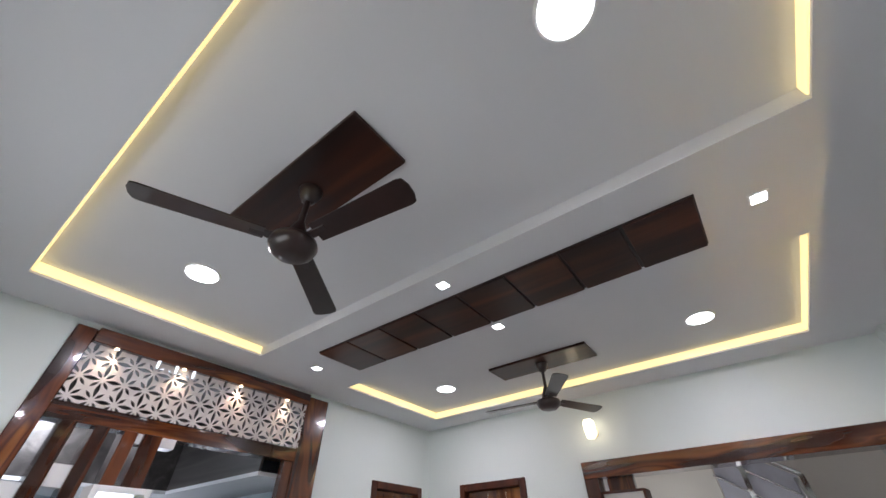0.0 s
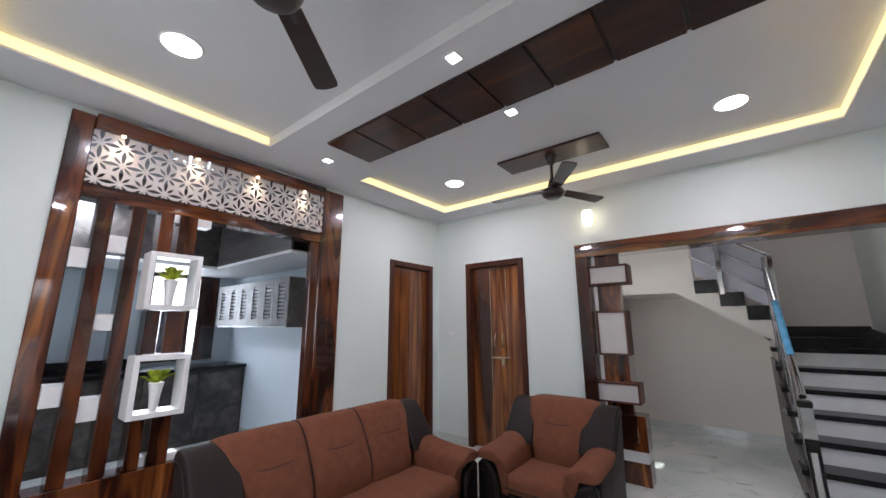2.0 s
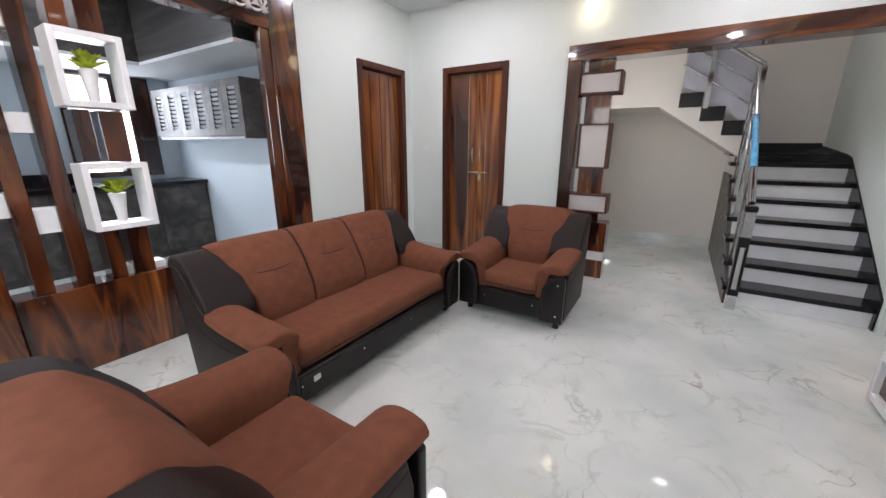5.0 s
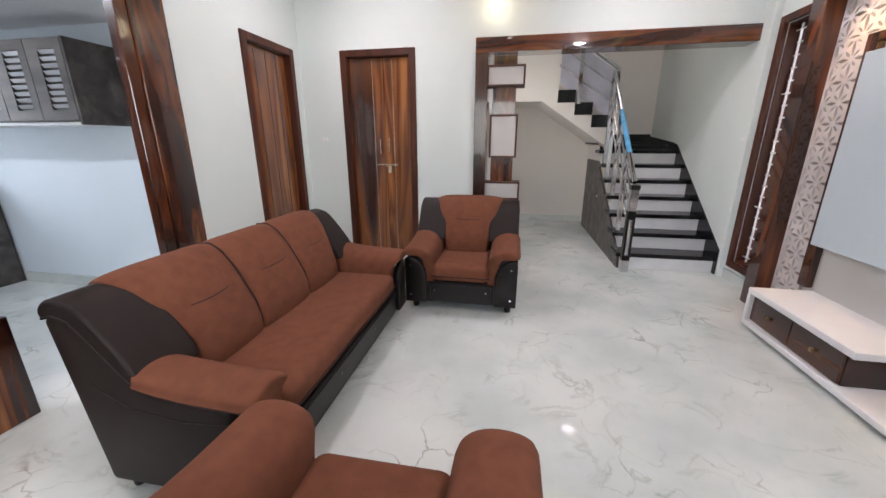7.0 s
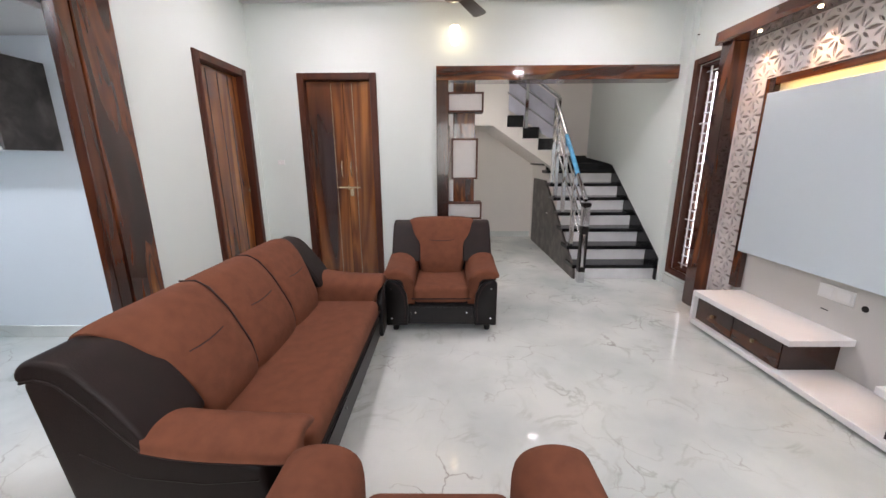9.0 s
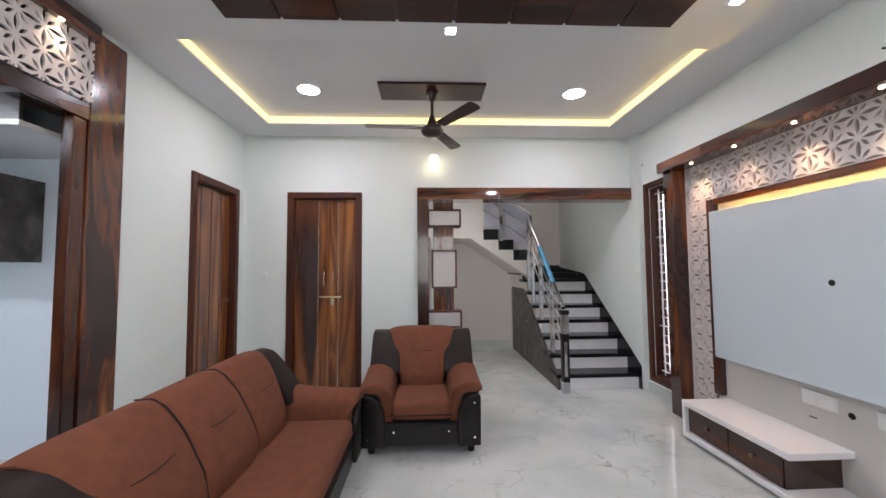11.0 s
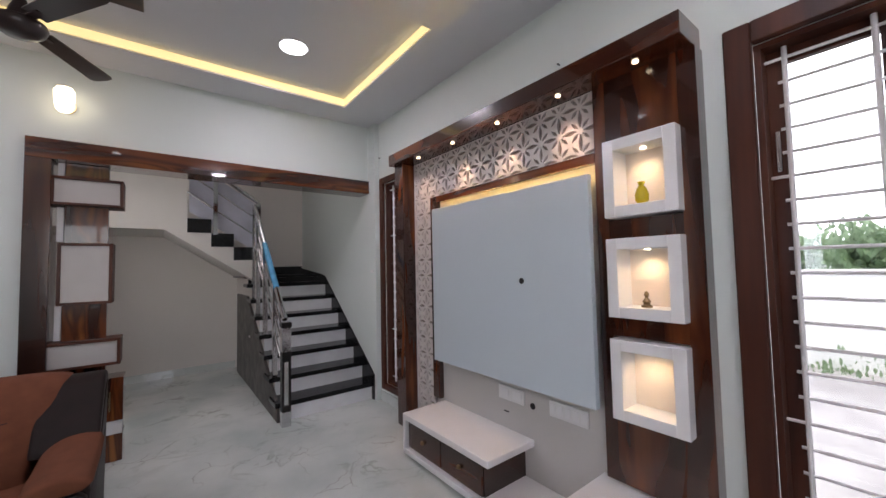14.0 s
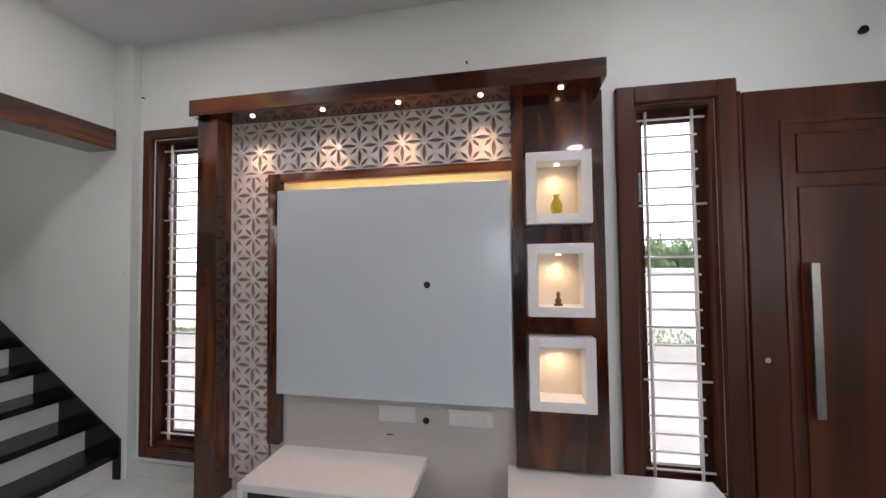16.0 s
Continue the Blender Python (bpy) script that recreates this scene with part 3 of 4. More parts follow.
part("window_frame", boxes((0, 0.05, -0.06, 0.02, 0.9, 2.1), (1.75, 1.8, -0.06, 0.02, 0.9, 2.1), (0.05, 1.75, -0.06, 0.02, 2.05, 2.1), (0.05, 1.75, -0.06, 0.02, 0.9, 0.95), (0.60, 0.64, -0.06, 0.02, 0.95, 2.05), (1.16, 1.20, -0.06, 0.02, 0.95, 2.05), bevel=0.004), frame_z, sw)

# invented opening on a hidden stretch of wall, only for the side fill
hw_ = tagged(new("window_5"), "added narrow hall opening with a dark frame, out of view", "window", "", "structure")
hw_.matrix_world = pose(-1.5, 3.98, 0)
part("window_frame", boxes((-0.05, 0, 0, 0.02, 1.0, 2.0), (-0.05, 0, 0.30, 0.32, 1.0, 2.0), (-0.05, 0, 0.02, 0.30, 1.0, 1.02), (-0.05, 0, 0.02, 0.30, 1.98, 2.0)), frame_z, hw_)

# kitchen window
kw = tagged(new("window_3"), "kitchen window with a dark frame and frosted glass", "window", "", "structure")
kw.matrix_world = pose(KX, 1.3, 0)
part("window_frame", boxes((-0.1, 0.03, 0, 0.06, 0.92, 2.05), (-0.1, 0.03, 0.76, 0.82, 0.92, 2.05), (-0.1, 0.03, 0.06, 0.76, 1.99, 2.05), (-0.1, 0.03, 0.06, 0.76, 0.92, 0.98), (-0.1, 0.03, 0.44, 0.5, 0.98, 1.99), bevel=0.004), dark_z, kw)
p = part("pane", boxes((-0.05, -0.045, 0.06, 0.44, 0.98, 1.99), (-0.05, -0.045, 0.5, 0.76, 0.98, 1.99)), glass, kw)
p.visible_shadow = False
part("open_shutter", boxes((0.032, 0.06, 0.575, 0.79, 0.98, 1.99), bevel=0.003), dark_z, kw)

# ---- stair opening trim and display column ----
structure("trim", boxes((-1.45, -1.33, YF - 0.03, 3.93, 0, 2.02), bevel=0.003), dark_z, "dark rosewood jamb of the opening")
structure("beam_cladding", boxes((-1.45, 0.899, YF - 0.03, 3.93, 2.021, 2.15), bevel=0.003), wood_x, "glossy streaky rosewood beam over the opening")
col = thing("display_column", (-1.17, 3.84, 0), "rosewood display column with framed white marble panels in the opening", "display column")
part("post", boxes((-0.11, 0.11, -0.03, 0.03, 0.56, 2.019), bevel=0.002), wood_z, col)
part("plinth", boxes((-0.11, 0.21, -0.09, 0.09, 0, 0.18), (-0.11, 0.21, -0.09, 0.09, 0.27, 0.56), bevel=0.003), wood_z, col)
for z0, z1 in ((0.84, 1.06), (1.49, 1.72), (1.93, 2.018)):
    part("side_strip", boxes((-0.145, -0.113, -0.03, 0.03, z0, z1), bevel=0.002), white, col, "narrow white strip")
part("handle", boxes((0.135, 0.145, -0.108, -0.0905, 0.34, 0.47), bevel=0.003), brass, col)
part("marble_band", boxes((-0.105, 0.205, -0.085, 0.085, 0.181, 0.269)), riser_mat, col)
for x0, x1, z0, z1 in ((-0.17, 0.19, 1.73, 1.92), (-0.13, 0.14, 1.07, 1.48), (-0.18, 0.19, 0.65, 0.83)):
    part("box_frame", boxes((x0, x0 + 0.018, -0.09, 0.09, z0, z1), (x1 - 0.018, x1, -0.09, 0.09, z0, z1), (x0 + 0.018, x1 - 0.018, -0.09, 0.09, z1 - 0.018, z1), (x0 + 0.018, x1 - 0.018, -0.09, 0.09, z0, z0 + 0.018), bevel=0.002), frame_z, col)
    part("marble_panel", boxes((x0 + 0.018, x1 - 0.018, -0.08, 0.08, z0 + 0.018, z1 - 0.018)), column_marble, col)

# ---- stairs ----
SX0, SX1, SY, RISE, GO = 0.05, 0.898, 3.70, 0.160, 0.211
st = tagged(new("stairs"), "stairs with black granite treads and white marble risers", "stairs", "", "structure")
st.matrix_world = pose(0, SY, 0)
prof = [(0, 0)]
for k in range(7):
    prof += [(k * GO, (k + 1) * RISE - 0.041), ((k + 1) * GO, (k + 1) * RISE - 0.041)]
prof += [(7 * GO, 1.18), (2.245, 1.18), (2.245, 0)]
part("stair_body", slab_of(prof, 0, SX0, SX1), hall_paint, st)
for k in range(7):
    end = (k + 1) * GO
    part("tread", boxes((SX0 - 0.05, SX1 - 0.012, k * GO - 0.03, end, (k + 1) * RISE - 0.04, (k + 1) * RISE), bevel=0.004), granite, st)
    part("riser", boxes((SX0, SX1 - 0.012, k * GO - 0.012, k * GO - 0.001, k * RISE + 0.001, (k + 1) * RISE - 0.041)), riser_mat, st)
part("riser", boxes((SX0, SX1 - 0.012, 7 * GO - 0.012, 7 * GO - 0.001, 7 * RISE + 0.001, 1.18)), granite, st, "black granite riser")
part("tread", boxes((SX0 - 0.05, SX1 - 0.012, 7 * GO - 0.03, 2.245, 1.181, 1.21), bevel=0.004), granite, st)
sk = [(-0.06, 0), (-0.06, 0.24), (1.28, 1.185), (1.4, 1.21), (2.24, 1.29), (2.24, 1.0), (1.30, 0.80), (0.02, 0.0)]
part("stair_skirting", slab_of(sk, 0, SX1 - 0.012, SX1), granite, st)
part("stair_skirting", boxes((0.0, SX1 - 0.013, 2.235, 2.247, 1.21, 1.32)), granite, st)
# second flight, to the west
prof = [(0.13, 1.12), (0.13, 1.244), (0.075, 1.244), (0.075, 1.389), (-0.135, 1.389), (-0.135, 1.534), (-0.345, 1.534), (-0.345, 1.679), (-0.555, 1.679), (-0.555, 1.824), (-1.4, 1.824), (-1.4, 1.70), (-0.74, 1.70)]
part("upper_flight", slab_of([(x, z) for x, z in prof], 1, 4.935 - SY, 2.245), hall_paint, st)
for k in range(4):
    x, z = (0.13 if k == 0 else 0.285 - 0.21 * k), 1.245 + 0.145 * k
    part("step", boxes((0.0765 if k == 0 else x - 0.209, x, 4.915 - SY, 2.24, z, z + 0.144), bevel=0.002), granite, st)
sp = [(3.68 - SY, 0), (5.72 - SY, 0), (5.72 - SY, 0.98), (5.06 - SY, 0.98), (3.70 - SY, 0.12)]
cup = thing("understair_cupboard", (0.03, 4.6, 0), "dark grey oak panel closing the side of the stairs", "cupboard")
part("panel", slab_of([(y + SY - 4.6, z) for y, z in sp], 0, -0.012, 0.012), ash_z, cup)
part("handle", boxes((-0.026, -0.013, 0.18, 0.26, 0.55, 0.57), bevel=0.002), steel, cup)

rail = thing("stair_railing", (0.06, 3.58, 0), "polished steel stair railing with a black lacquered newel", "railing")
part("newel_base", boxes((-0.035, 0.035, -0.035, 0.035, 0, 0.12), bevel=0.003), steel, rail)
part("newel_post", boxes((-0.035, 0.035, -0.035, 0.035, 0.121, 0.17), (-0.035, -0.018, -0.035, 0.035, 0.17, 0.52), (0.018, 0.035, -0.035, 0.035, 0.17, 0.52), (-0.035, 0.035, -0.035, 0.035, 0.52, 0.60), bevel=0.003), blackwood, rail)
part("newel_core", boxes((-0.015, 0.015, -0.02, 0.02, 0.171, 0.519)), steel, rail)
part("newel_head", boxes((-0.035, 0.035, -0.035, 0.035, 0.601, 0.80), bevel=0.003), steel, rail)
part("newel_cap", boxes((-0.04, 0.04, -0.04, 0.04, 0.801, 0.84), bevel=0.004), blackwood, rail)
TOPY, TOPZ = 1.30, 2.0
part("handrail", cyl((0, 0.02, 0.86), (0, TOPY, TOPZ), 0.022), steel, rail, smooth=True)
part("film_wrap", cyl((0, 0.30, 0.86 + 1.14 * 0.28 / 1.28), (0, 0.78, 0.86 + 1.14 * 0.76 / 1.28), 0.025), steel_wrap, rail, smooth=True)
for dz in (0.16, 0.30, 0.44):
    part("mid_rod", cyl((0, 0.03, 0.86 - dz), (0, TOPY, TOPZ - dz), 0.010, n=8), steel, rail, smooth=True)
for yy, zz in ((0.37, 2 * RISE), (0.76, 4 * RISE), (1.10, 5 * RISE), (TOPY, 6 * RISE)):
    part("baluster", boxes((-0.02, 0.02, yy - 0.02, yy + 0.02, zz, 0.84 + 1.14 * (yy - 0.02) / 1.28)), steel, rail)
part("handrail", cyl((0.05, TOPY + 0.04, 2.04), (-0.62, TOPY + 0.04, 2.5), 0.022), steel, rail, smooth=True)
for dz in (0.2, 0.4):
    part("mid_rod", cyl((0.05, TOPY + 0.04, 2.04 - dz), (-0.62, TOPY + 0.04, 2.5 - dz), 0.009, n=8), steel, rail, smooth=True)
def panel_z(x):
    return 1.47 + (0.05 - x) * 0.66


part("infill_panel", slab_of([(-0.60, panel_z(-0.60)), (0.02, panel_z(0.02)), (0.02, 2.03), (-0.60, 2.44)], 1, TOPY + 0.06, TOPY + 0.064), film, rail, "wrinkled pale film over the rail panel")
part("baluster", boxes((-0.39, -0.35, TOPY + 0.02, TOPY + 0.06, 1.66, 2.37)), steel, rail)
part("baluster", boxes((0.03, 0.07, TOPY + 0.02, TOPY + 0.06, 1.37, 2.04)), steel, rail)

# ---- partition to the kitchen ----
pt = thing("partition", (-3.25, 0.17, 0), "streaky rosewood partition screen with slats and a white lattice panel", "partition")
part("jamb", boxes((-0.12, 0.0, 0.0, 0.11, 0, 2.67), bevel=0.004), wood_z, pt)
part("jamb", boxes((-0.08, 0.0, 1.77, 2.01, 0, 2.67), bevel=0.004), wood_z, pt)
part("inner_jamb", boxes((-0.08, -0.012, 1.69, 1.769, 0, 2.13), bevel=0.004), mid_z, pt)
part("head", boxes((-0.12, 0.05, 0.111, 1.769, 2.575, 2.67), bevel=0.004), wood_y, pt)
part("crosspiece", boxes((-0.12, 0.0, 0.111, 1.769, 2.131, 2.225), bevel=0.004), wood_y, pt)
bm = flower_lattice(0.35, 1.658, 0.122, 0.012, 0.03, 0.04, 0.20, 0.15)
bmesh.ops.transform(bm, matrix=Matrix(((0, 0, 1, 0.0), (0, 1, 0, 0.111), (1, 0, 0, 2.225), (0, 0, 0, 1))), verts=bm.verts[:])
bmesh.ops.reverse_faces(bm, faces=bm.faces[:])
part("lattice", bm, lattice_white, pt, "white board pierced with petals")
part("lower_panel", boxes((-0.12, 0.05, 0.111, 0.83, 0, 0.50), bevel=0.004), wood_z, pt)
for y0, y1 in ((0.195, 0.27), (0.36, 0.435), (0.515, 0.59), (0.625, 0.735)):
    runs = [(0.501, 2.13)] if y0 < 0.5 else [(0.501, 0.819), (1.181, 1.459), (1.821, 2.13)]
    for z0, z1 in runs:
        part("slat", boxes((-0.10, 0.03, y0, y1, z0, z1), bevel=0.003), mid_z, pt)
for y0, y1, z0, z1 in ((0.112, 0.194, 1.70, 1.82), (0.112, 0.194, 0.92, 1.04), (0.271, 0.359, 1.81, 1.92), (0.271, 0.359, 1.33, 1.43), (0.271, 0.359, 0.82, 0.95), (0.591, 0.624, 2.07, 2.129), (0.736, 0.83, 2.07, 2.129), (0.591, 0.624, 0.502, 0.56), (0.736, 0.80, 0.502, 0.55)):
    part("spacer", boxes((-0.09, 0.01, y0, y1, z0, z1), bevel=0.002), white, pt)
for y in (0.42, 0.85, 1.29, 1.72):
    part("spotlight", cyl((0.035, y - 0.17, 2.566), (0.035, y - 0.17, 2.5745), 0.012), glow_warm, pt)


def shelf_box(name, place, w, h, d, t, label, group):
    s = thing(name, place, label, "shelf box", group)
    part("frame", boxes((0, d, 0, t, 0, h), (0, d, w - t, w, 0, h), (0, d, t, w - t, 0, t), (0, d, t, w - t, h - t, h), bevel=0.002), white, s)
    return s


def plant(place):
    v = thing("vase", place, "white tapered vase with yellow-green leaves in a shelf box", "vase", "vases")
    part("body", lathe([(0.020, 0), (0.022, 0.002), (0.030, 0.09), (0.040, 0.155), (0.042, 0.16), (0.038, 0.163)]), white, v, smooth=True)
    rng = random.Random(3)
    bm = bmesh.new()
    for k in range(44):
        a, r, up = rng.uniform(0, 6.3), rng.uniform(0.03, 0.095), rng.uniform(0.02, 0.085)
        tip = Vector((r * math.cos(a), r * math.sin(a), 0.162 + up))
        mid_ = Vector((tip.x * 0.55, tip.y * 0.55, 0.162 + up * 0.8))
        side = Vector((-math.sin(a), math.cos(a), 0)) * 0.018
        base = Vector((0, 0, 0.155))
        vs = [bm.verts.new(p) for p in (base, mid_ - side, tip, mid_ + side)]
        bm.faces.new(vs)
    bmesh.ops.solidify(bm, geom=bm.faces[:], thickness=0.001)
    part("leaves", bm, leaf_mat, v)


shelf_box("shelf_box", (-3.20, 0.62, 1.46), 0.29, 0.36, 0.16, 0.03, "white open shelf box on the partition slats", "partition shelf boxes")
shelf_box("shelf_box", (-3.20, 0.62, 0.82), 0.29, 0.36, 0.16, 0.03, "white open shelf box on the partition slats", "partition shelf boxes")
plant((-3.12, 0.765, 1.491))
plant((-3.12, 0.765, 0.851))

# ---- kitchen ----
kc = thing("base_cabinet", (-5.7, 0.6, 0), "grey oak kitchen base cabinets under the counter", "cabinet")
part("body", boxes((-0.29, 0.26, -1.5, 1.745, 0.0, 0.82)), ash_z, kc)
for k in range(6):
    part("door", boxes((0.262, 0.28, -1.45 + k * 0.53, -0.93 + k * 0.53, 0.08, 0.80), bevel=0.002), ash_z, kc)
solid("worktop", boxes((KX + 0.001, -5.40, -0.9, KY - 0.001, 0.825, 0.87), (KX + 0.001, KX + 0.02, -0.9, 1.29, 0.87, 0.98), bevel=0.003), granite, "black granite kitchen worktop", "worktop")
wc = thing("wall_cabinet", (-4.79, KY, 1.36), "grey oak wall cabinet with louvred doors on the kitchen wall", "cabinet")
part("body", boxes((-0.88, 0.89, -0.31, -0.001, 0, 0.51)), ash_z, wc)
part("underside", boxes((-0.88, 0.89, -0.31, -0.001, -0.02, -0.001)), white, wc)
for k in range(6):
    a = -0.88 + k * 0.295
    door = part("door", boxes((a + 0.002, a + 0.10, -0.335, -0.311, 0.01, 0.505), (a + 0.235, a + 0.293, -0.335, -0.311, 0.01, 0.505), (a + 0.10, a + 0.235, -0.335, -0.311, 0.01, 0.075), (a + 0.10, a + 0.235, -0.335, -0.311, 0.44, 0.505)), ash_z, wc)
    bm = bmesh.new()
    for j in range(9):
        made = bmesh.ops.create_cube(bm, size=1)["verts"]
        bmesh.ops.transform(bm, matrix=pose(a + 0.1675, -0.324, 0.098 + j * 0.041, 35) @ Matrix.Diagonal((0.133, 0.006, 0.026, 1)), verts=made)
    part("louvres", bm, louvre_mat, door, "pale grey louvres")
part("end_panel", boxes((0.891, 0.91, -0.335, -0.001, -0.02, 0.51), bevel=0.002), ash_z, wc)
loft = thing("loft_cabinet", (-5.1, 1.75, 2.03), "grey oak loft cupboards with a white underside in the kitchen", "cabinet")
part("underside", boxes((0, 1.67, 0, 0.599, 0, 0.03), (-0.899, 0, -2.5, 0.599, 0, 0.03)), white, loft)
part("front", boxes((0, 1.67, 0, 0.02, 0.031, 0.9), (-0.02, 0, -2.5, 0.0, 0.031, 0.9)), ash_z, loft)

# ---- television unit ----
tv = thing("tv_unit", (XR, 1.9, 0), "rosewood television wall unit with a white panel and a lattice border", "tv unit")
Y = -1.9
part("hood", boxes((-0.21, -0.001, 0.85 + Y, 3.03 + Y, 2.12, 2.21), bevel=0.003), mid_y, tv)
part("side_panel", boxes((-0.16, -0.001, 2.89 + Y, 3.02 + Y, 0.0, 2.119), bevel=0.003), mid_z, tv)
part("backing", boxes((-0.03, -0.001, 1.25 + Y, 2.889 + Y, 0.0, 2.119)), grey_panel, tv)
for (w, h, y0, z0, u0, v0) in ((1.629, 0.31, 1.26, 1.808, 0.012, -0.02), (0.25, 1.726, 2.64, 0.08, 0.03, 0.105)):
    part("lattice_backing", boxes((-0.034, -0.031, y0 + Y, y0 + w + Y, z0, z0 + h)), lattice_shade, tv)
    bm = flower_lattice(h, w, 0.122, 0.014, u0, v0, 0.19, 0.14)
    bmesh.ops.transform(bm, matrix=Matrix(((0, 0, -1, -0.036), (0, 1, 0, y0 + Y), (1, 0, 0, z0), (0, 0, 0, 1))), verts=bm.verts[:])
    part("lattice", bm, lattice_white, tv, "white board pierced with petals")
    a, c = y0 + Y, y0 + w + Y
    part("lattice_border", boxes((-0.051, -0.035, a, a + 0.007, z0, z0 + h), (-0.051, -0.035, c - 0.007, c, z0, z0 + h), (-0.051, -0.035, a + 0.007, c - 0.007, z0, z0 + 0.007), (-0.051, -0.035, a + 0.007, c - 0.007, z0 + h - 0.007, z0 + h)), lattice_white, tv)
part("inner_frame", boxes((-0.075, -0.031, 2.56 + Y, 2.635 + Y, 0.30, 1.805), bevel=0.003), mid_z, tv)
part("inner_frame", boxes((-0.075, -0.031, 1.277 + Y, 2.559 + Y, 1.755, 1.805), bevel=0.003), mid_y, tv)
scr = part("screen_panel", boxes((-0.135, -0.10, 1.285 + Y, 2.535 + Y, 0.602, 1.695), bevel=0.003), gloss_panel, tv, "large pale glossy panel")
part("cable_hole", cyl((-0.137, 1.70 + Y, 1.185), (-0.1345, 1.70 + Y, 1.185), 0.017), dark_hole, tv)
part("panel_block", boxes((-0.10, -0.03, 1.40 + Y, 2.45 + Y, 0.72, 1.62)), grey_panel, tv)
for a, c in ((0.845, 0.913), (1.217, 1.275)):
    part("stile", boxes((-0.08, -0.001, a + Y, c + Y, 0.30, 2.119)), mid_z, tv)
for a, c in ((0.30, 0.598), (0.947, 1.033), (1.382, 1.468), (1.817, 2.119)):
    part("cross_board", boxes((-0.079, -0.001, 0.913 + Y, 1.217 + Y, a, c)), mid_z, tv)
part("cable_hole", cyl((-0.032, 1.735 + Y, 0.47), (-0.029, 1.735 + Y, 0.47), 0.018), dark_hole, tv)
for y in (2.68, 2.26, 1.84, 1.42, 1.04):
    part("spotlight", cyl((-0.145, y + Y, 2.113), (-0.145, y + Y, 2.1195), 0.012), glow_warm, tv)
led = part("led_strip", boxes((-0.07, -0.06, 1.32 + Y, 2.5 + Y, 1.655, 1.665)), glow_cove, tv)
lamp("panel_led_lamp", "AREA", (XR - 0.07, 1.9, 1.66), 10, AMBER, (XR - 0.05, 1.9, 2.0), shape="RECTANGLE", size=1.2, size_y=0.015)

for k, z in enumerate((1.474, 1.035, 0.595)):
    nb = thing("niche_box", (XR - 0.08, 0.908, z), "white lit niche box on the rosewood tower", "niche box", "niche boxes")
    part("frame", boxes((-0.055, 0.073, 0, 0.048, 0, 0.345), (-0.055, 0.073, 0.252, 0.30, 0, 0.345), (-0.055, 0.073, 0.048, 0.252, 0, 0.048), (-0.055, 0.073, 0.048, 0.252, 0.297, 0.345), bevel=0.002), white, nb)
    part("back", boxes((0.066, 0.072, 0.048, 0.252, 0.048, 0.297)), niche_mat, nb)
    part("light", cyl((0.01, 0.15, 0.291), (0.01, 0.15, 0.2965), 0.012), glow_warm, nb)
    lamp("niche_lamp", "SPOT", (XR - 0.07, 1.065, z + 0.286), 3.2, (1, 0.70, 0.40), (XR - 0.055, 1.065, z), spot_size=radians(130), spot_blend=0.9, shadow_soft_size=0.012)

yv = solid("yellow_vase", lathe([(0.012, 0), (0.026, 0.02), (0.028, 0.045), (0.02, 0.07), (0.010, 0.085), (0.016, 0.10)]), vase_yellow, "small yellow glazed vase in the top niche", "vase", smooth=True)
yv.location = (XR - 0.085, 1.065, 1.5185)
fg = solid("figurine", lathe([(0.022, 0), (0.022, 0.008), (0.012, 0.014), (0.017, 0.025), (0.010, 0.036), (0.006, 0.042), (0.010, 0.05), (0.009, 0.06), (0.003, 0.068)], 12), bronze, "small bronze figurine in the middle niche", "figurine", smooth=True)
fg.location = (XR - 0.085, 1.065, 1.0835)

bn = thing("tv_bench", (XR, 1.6, 0.026), "white floating tv bench with rosewood drawers", "tv bench")
part("lower_shelf", boxes((-0.40, -0.031, -1.2, 0.95, 0, 0.035), bevel=0.003), white, bn)
part("top", boxes((-0.40, -0.031, 0.13, 0.95, 0.222, 0.26), bevel=0.003), white, bn)
part("end_panel", boxes((-0.40, -0.031, 0.92, 0.95, 0.036, 0.221), bevel=0.003), white, bn)
part("drawer_box", boxes((-0.36, -0.031, 0.20, 0.919, 0.036, 0.221)), dark_x, bn)
for a, c in ((0.205, 0.555), (0.565, 0.915)):
    dr = part("drawer", boxes((-0.375, -0.361, a, c, 0.042, 0.215), bevel=0.002), dark_y, bn)
    part("knob", boxes((-0.393, -0.376, (a + c) / 2 - 0.011, (a + c) / 2 + 0.011, 0.118, 0.14), bevel=0.003), bronze, dr)
part("top", boxes((-0.40, -0.031, -1.2, -0.285, 0.222, 0.26), bevel=0.003), white, bn)
part("drawer_box", boxes((-0.37, -0.031, -1.2, -0.345, 0.036, 0.221)), dark_y, bn)


def plate(name, place, w, h, axis, label, rockers):
    """A switch plate; axis 0 faces west, 1 faces south."""
    p = thing(name, place, label, "switch plate", "switch plates")
    if axis == 0:
        part("plate", boxes((-0.01, -0.0005, -w / 2, w / 2, -h / 2, h / 2), bevel=0.002), plastic, p)
        for k in range(rockers):
            y = -w / 2 + w * (k + 0.5) / rockers
            part("rocker", boxes((-0.013, -0.0105, y - w / rockers * 0.35, y + w / rockers * 0.35, -h * 0.3, h * 0.3)), white, p)
    else:
        part("plate", boxes((-w / 2, w / 2, -0.01, -0.0005, -h / 2, h / 2), bevel=0.002), plastic, p)
        for k in range(rockers):
            x = -w / 2 + w * (k + 0.5) / rockers
            part("rocker", boxes((x - w / rockers * 0.35, x + w / rockers * 0.35, -0.013, -0.0105, -h * 0.3, h * 0.3)), white, p)


plate("switch_plate", (XR - 0.031, 1.89, 0.50), 0.20, 0.085, 0, "white socket plate on the greige board", 2)
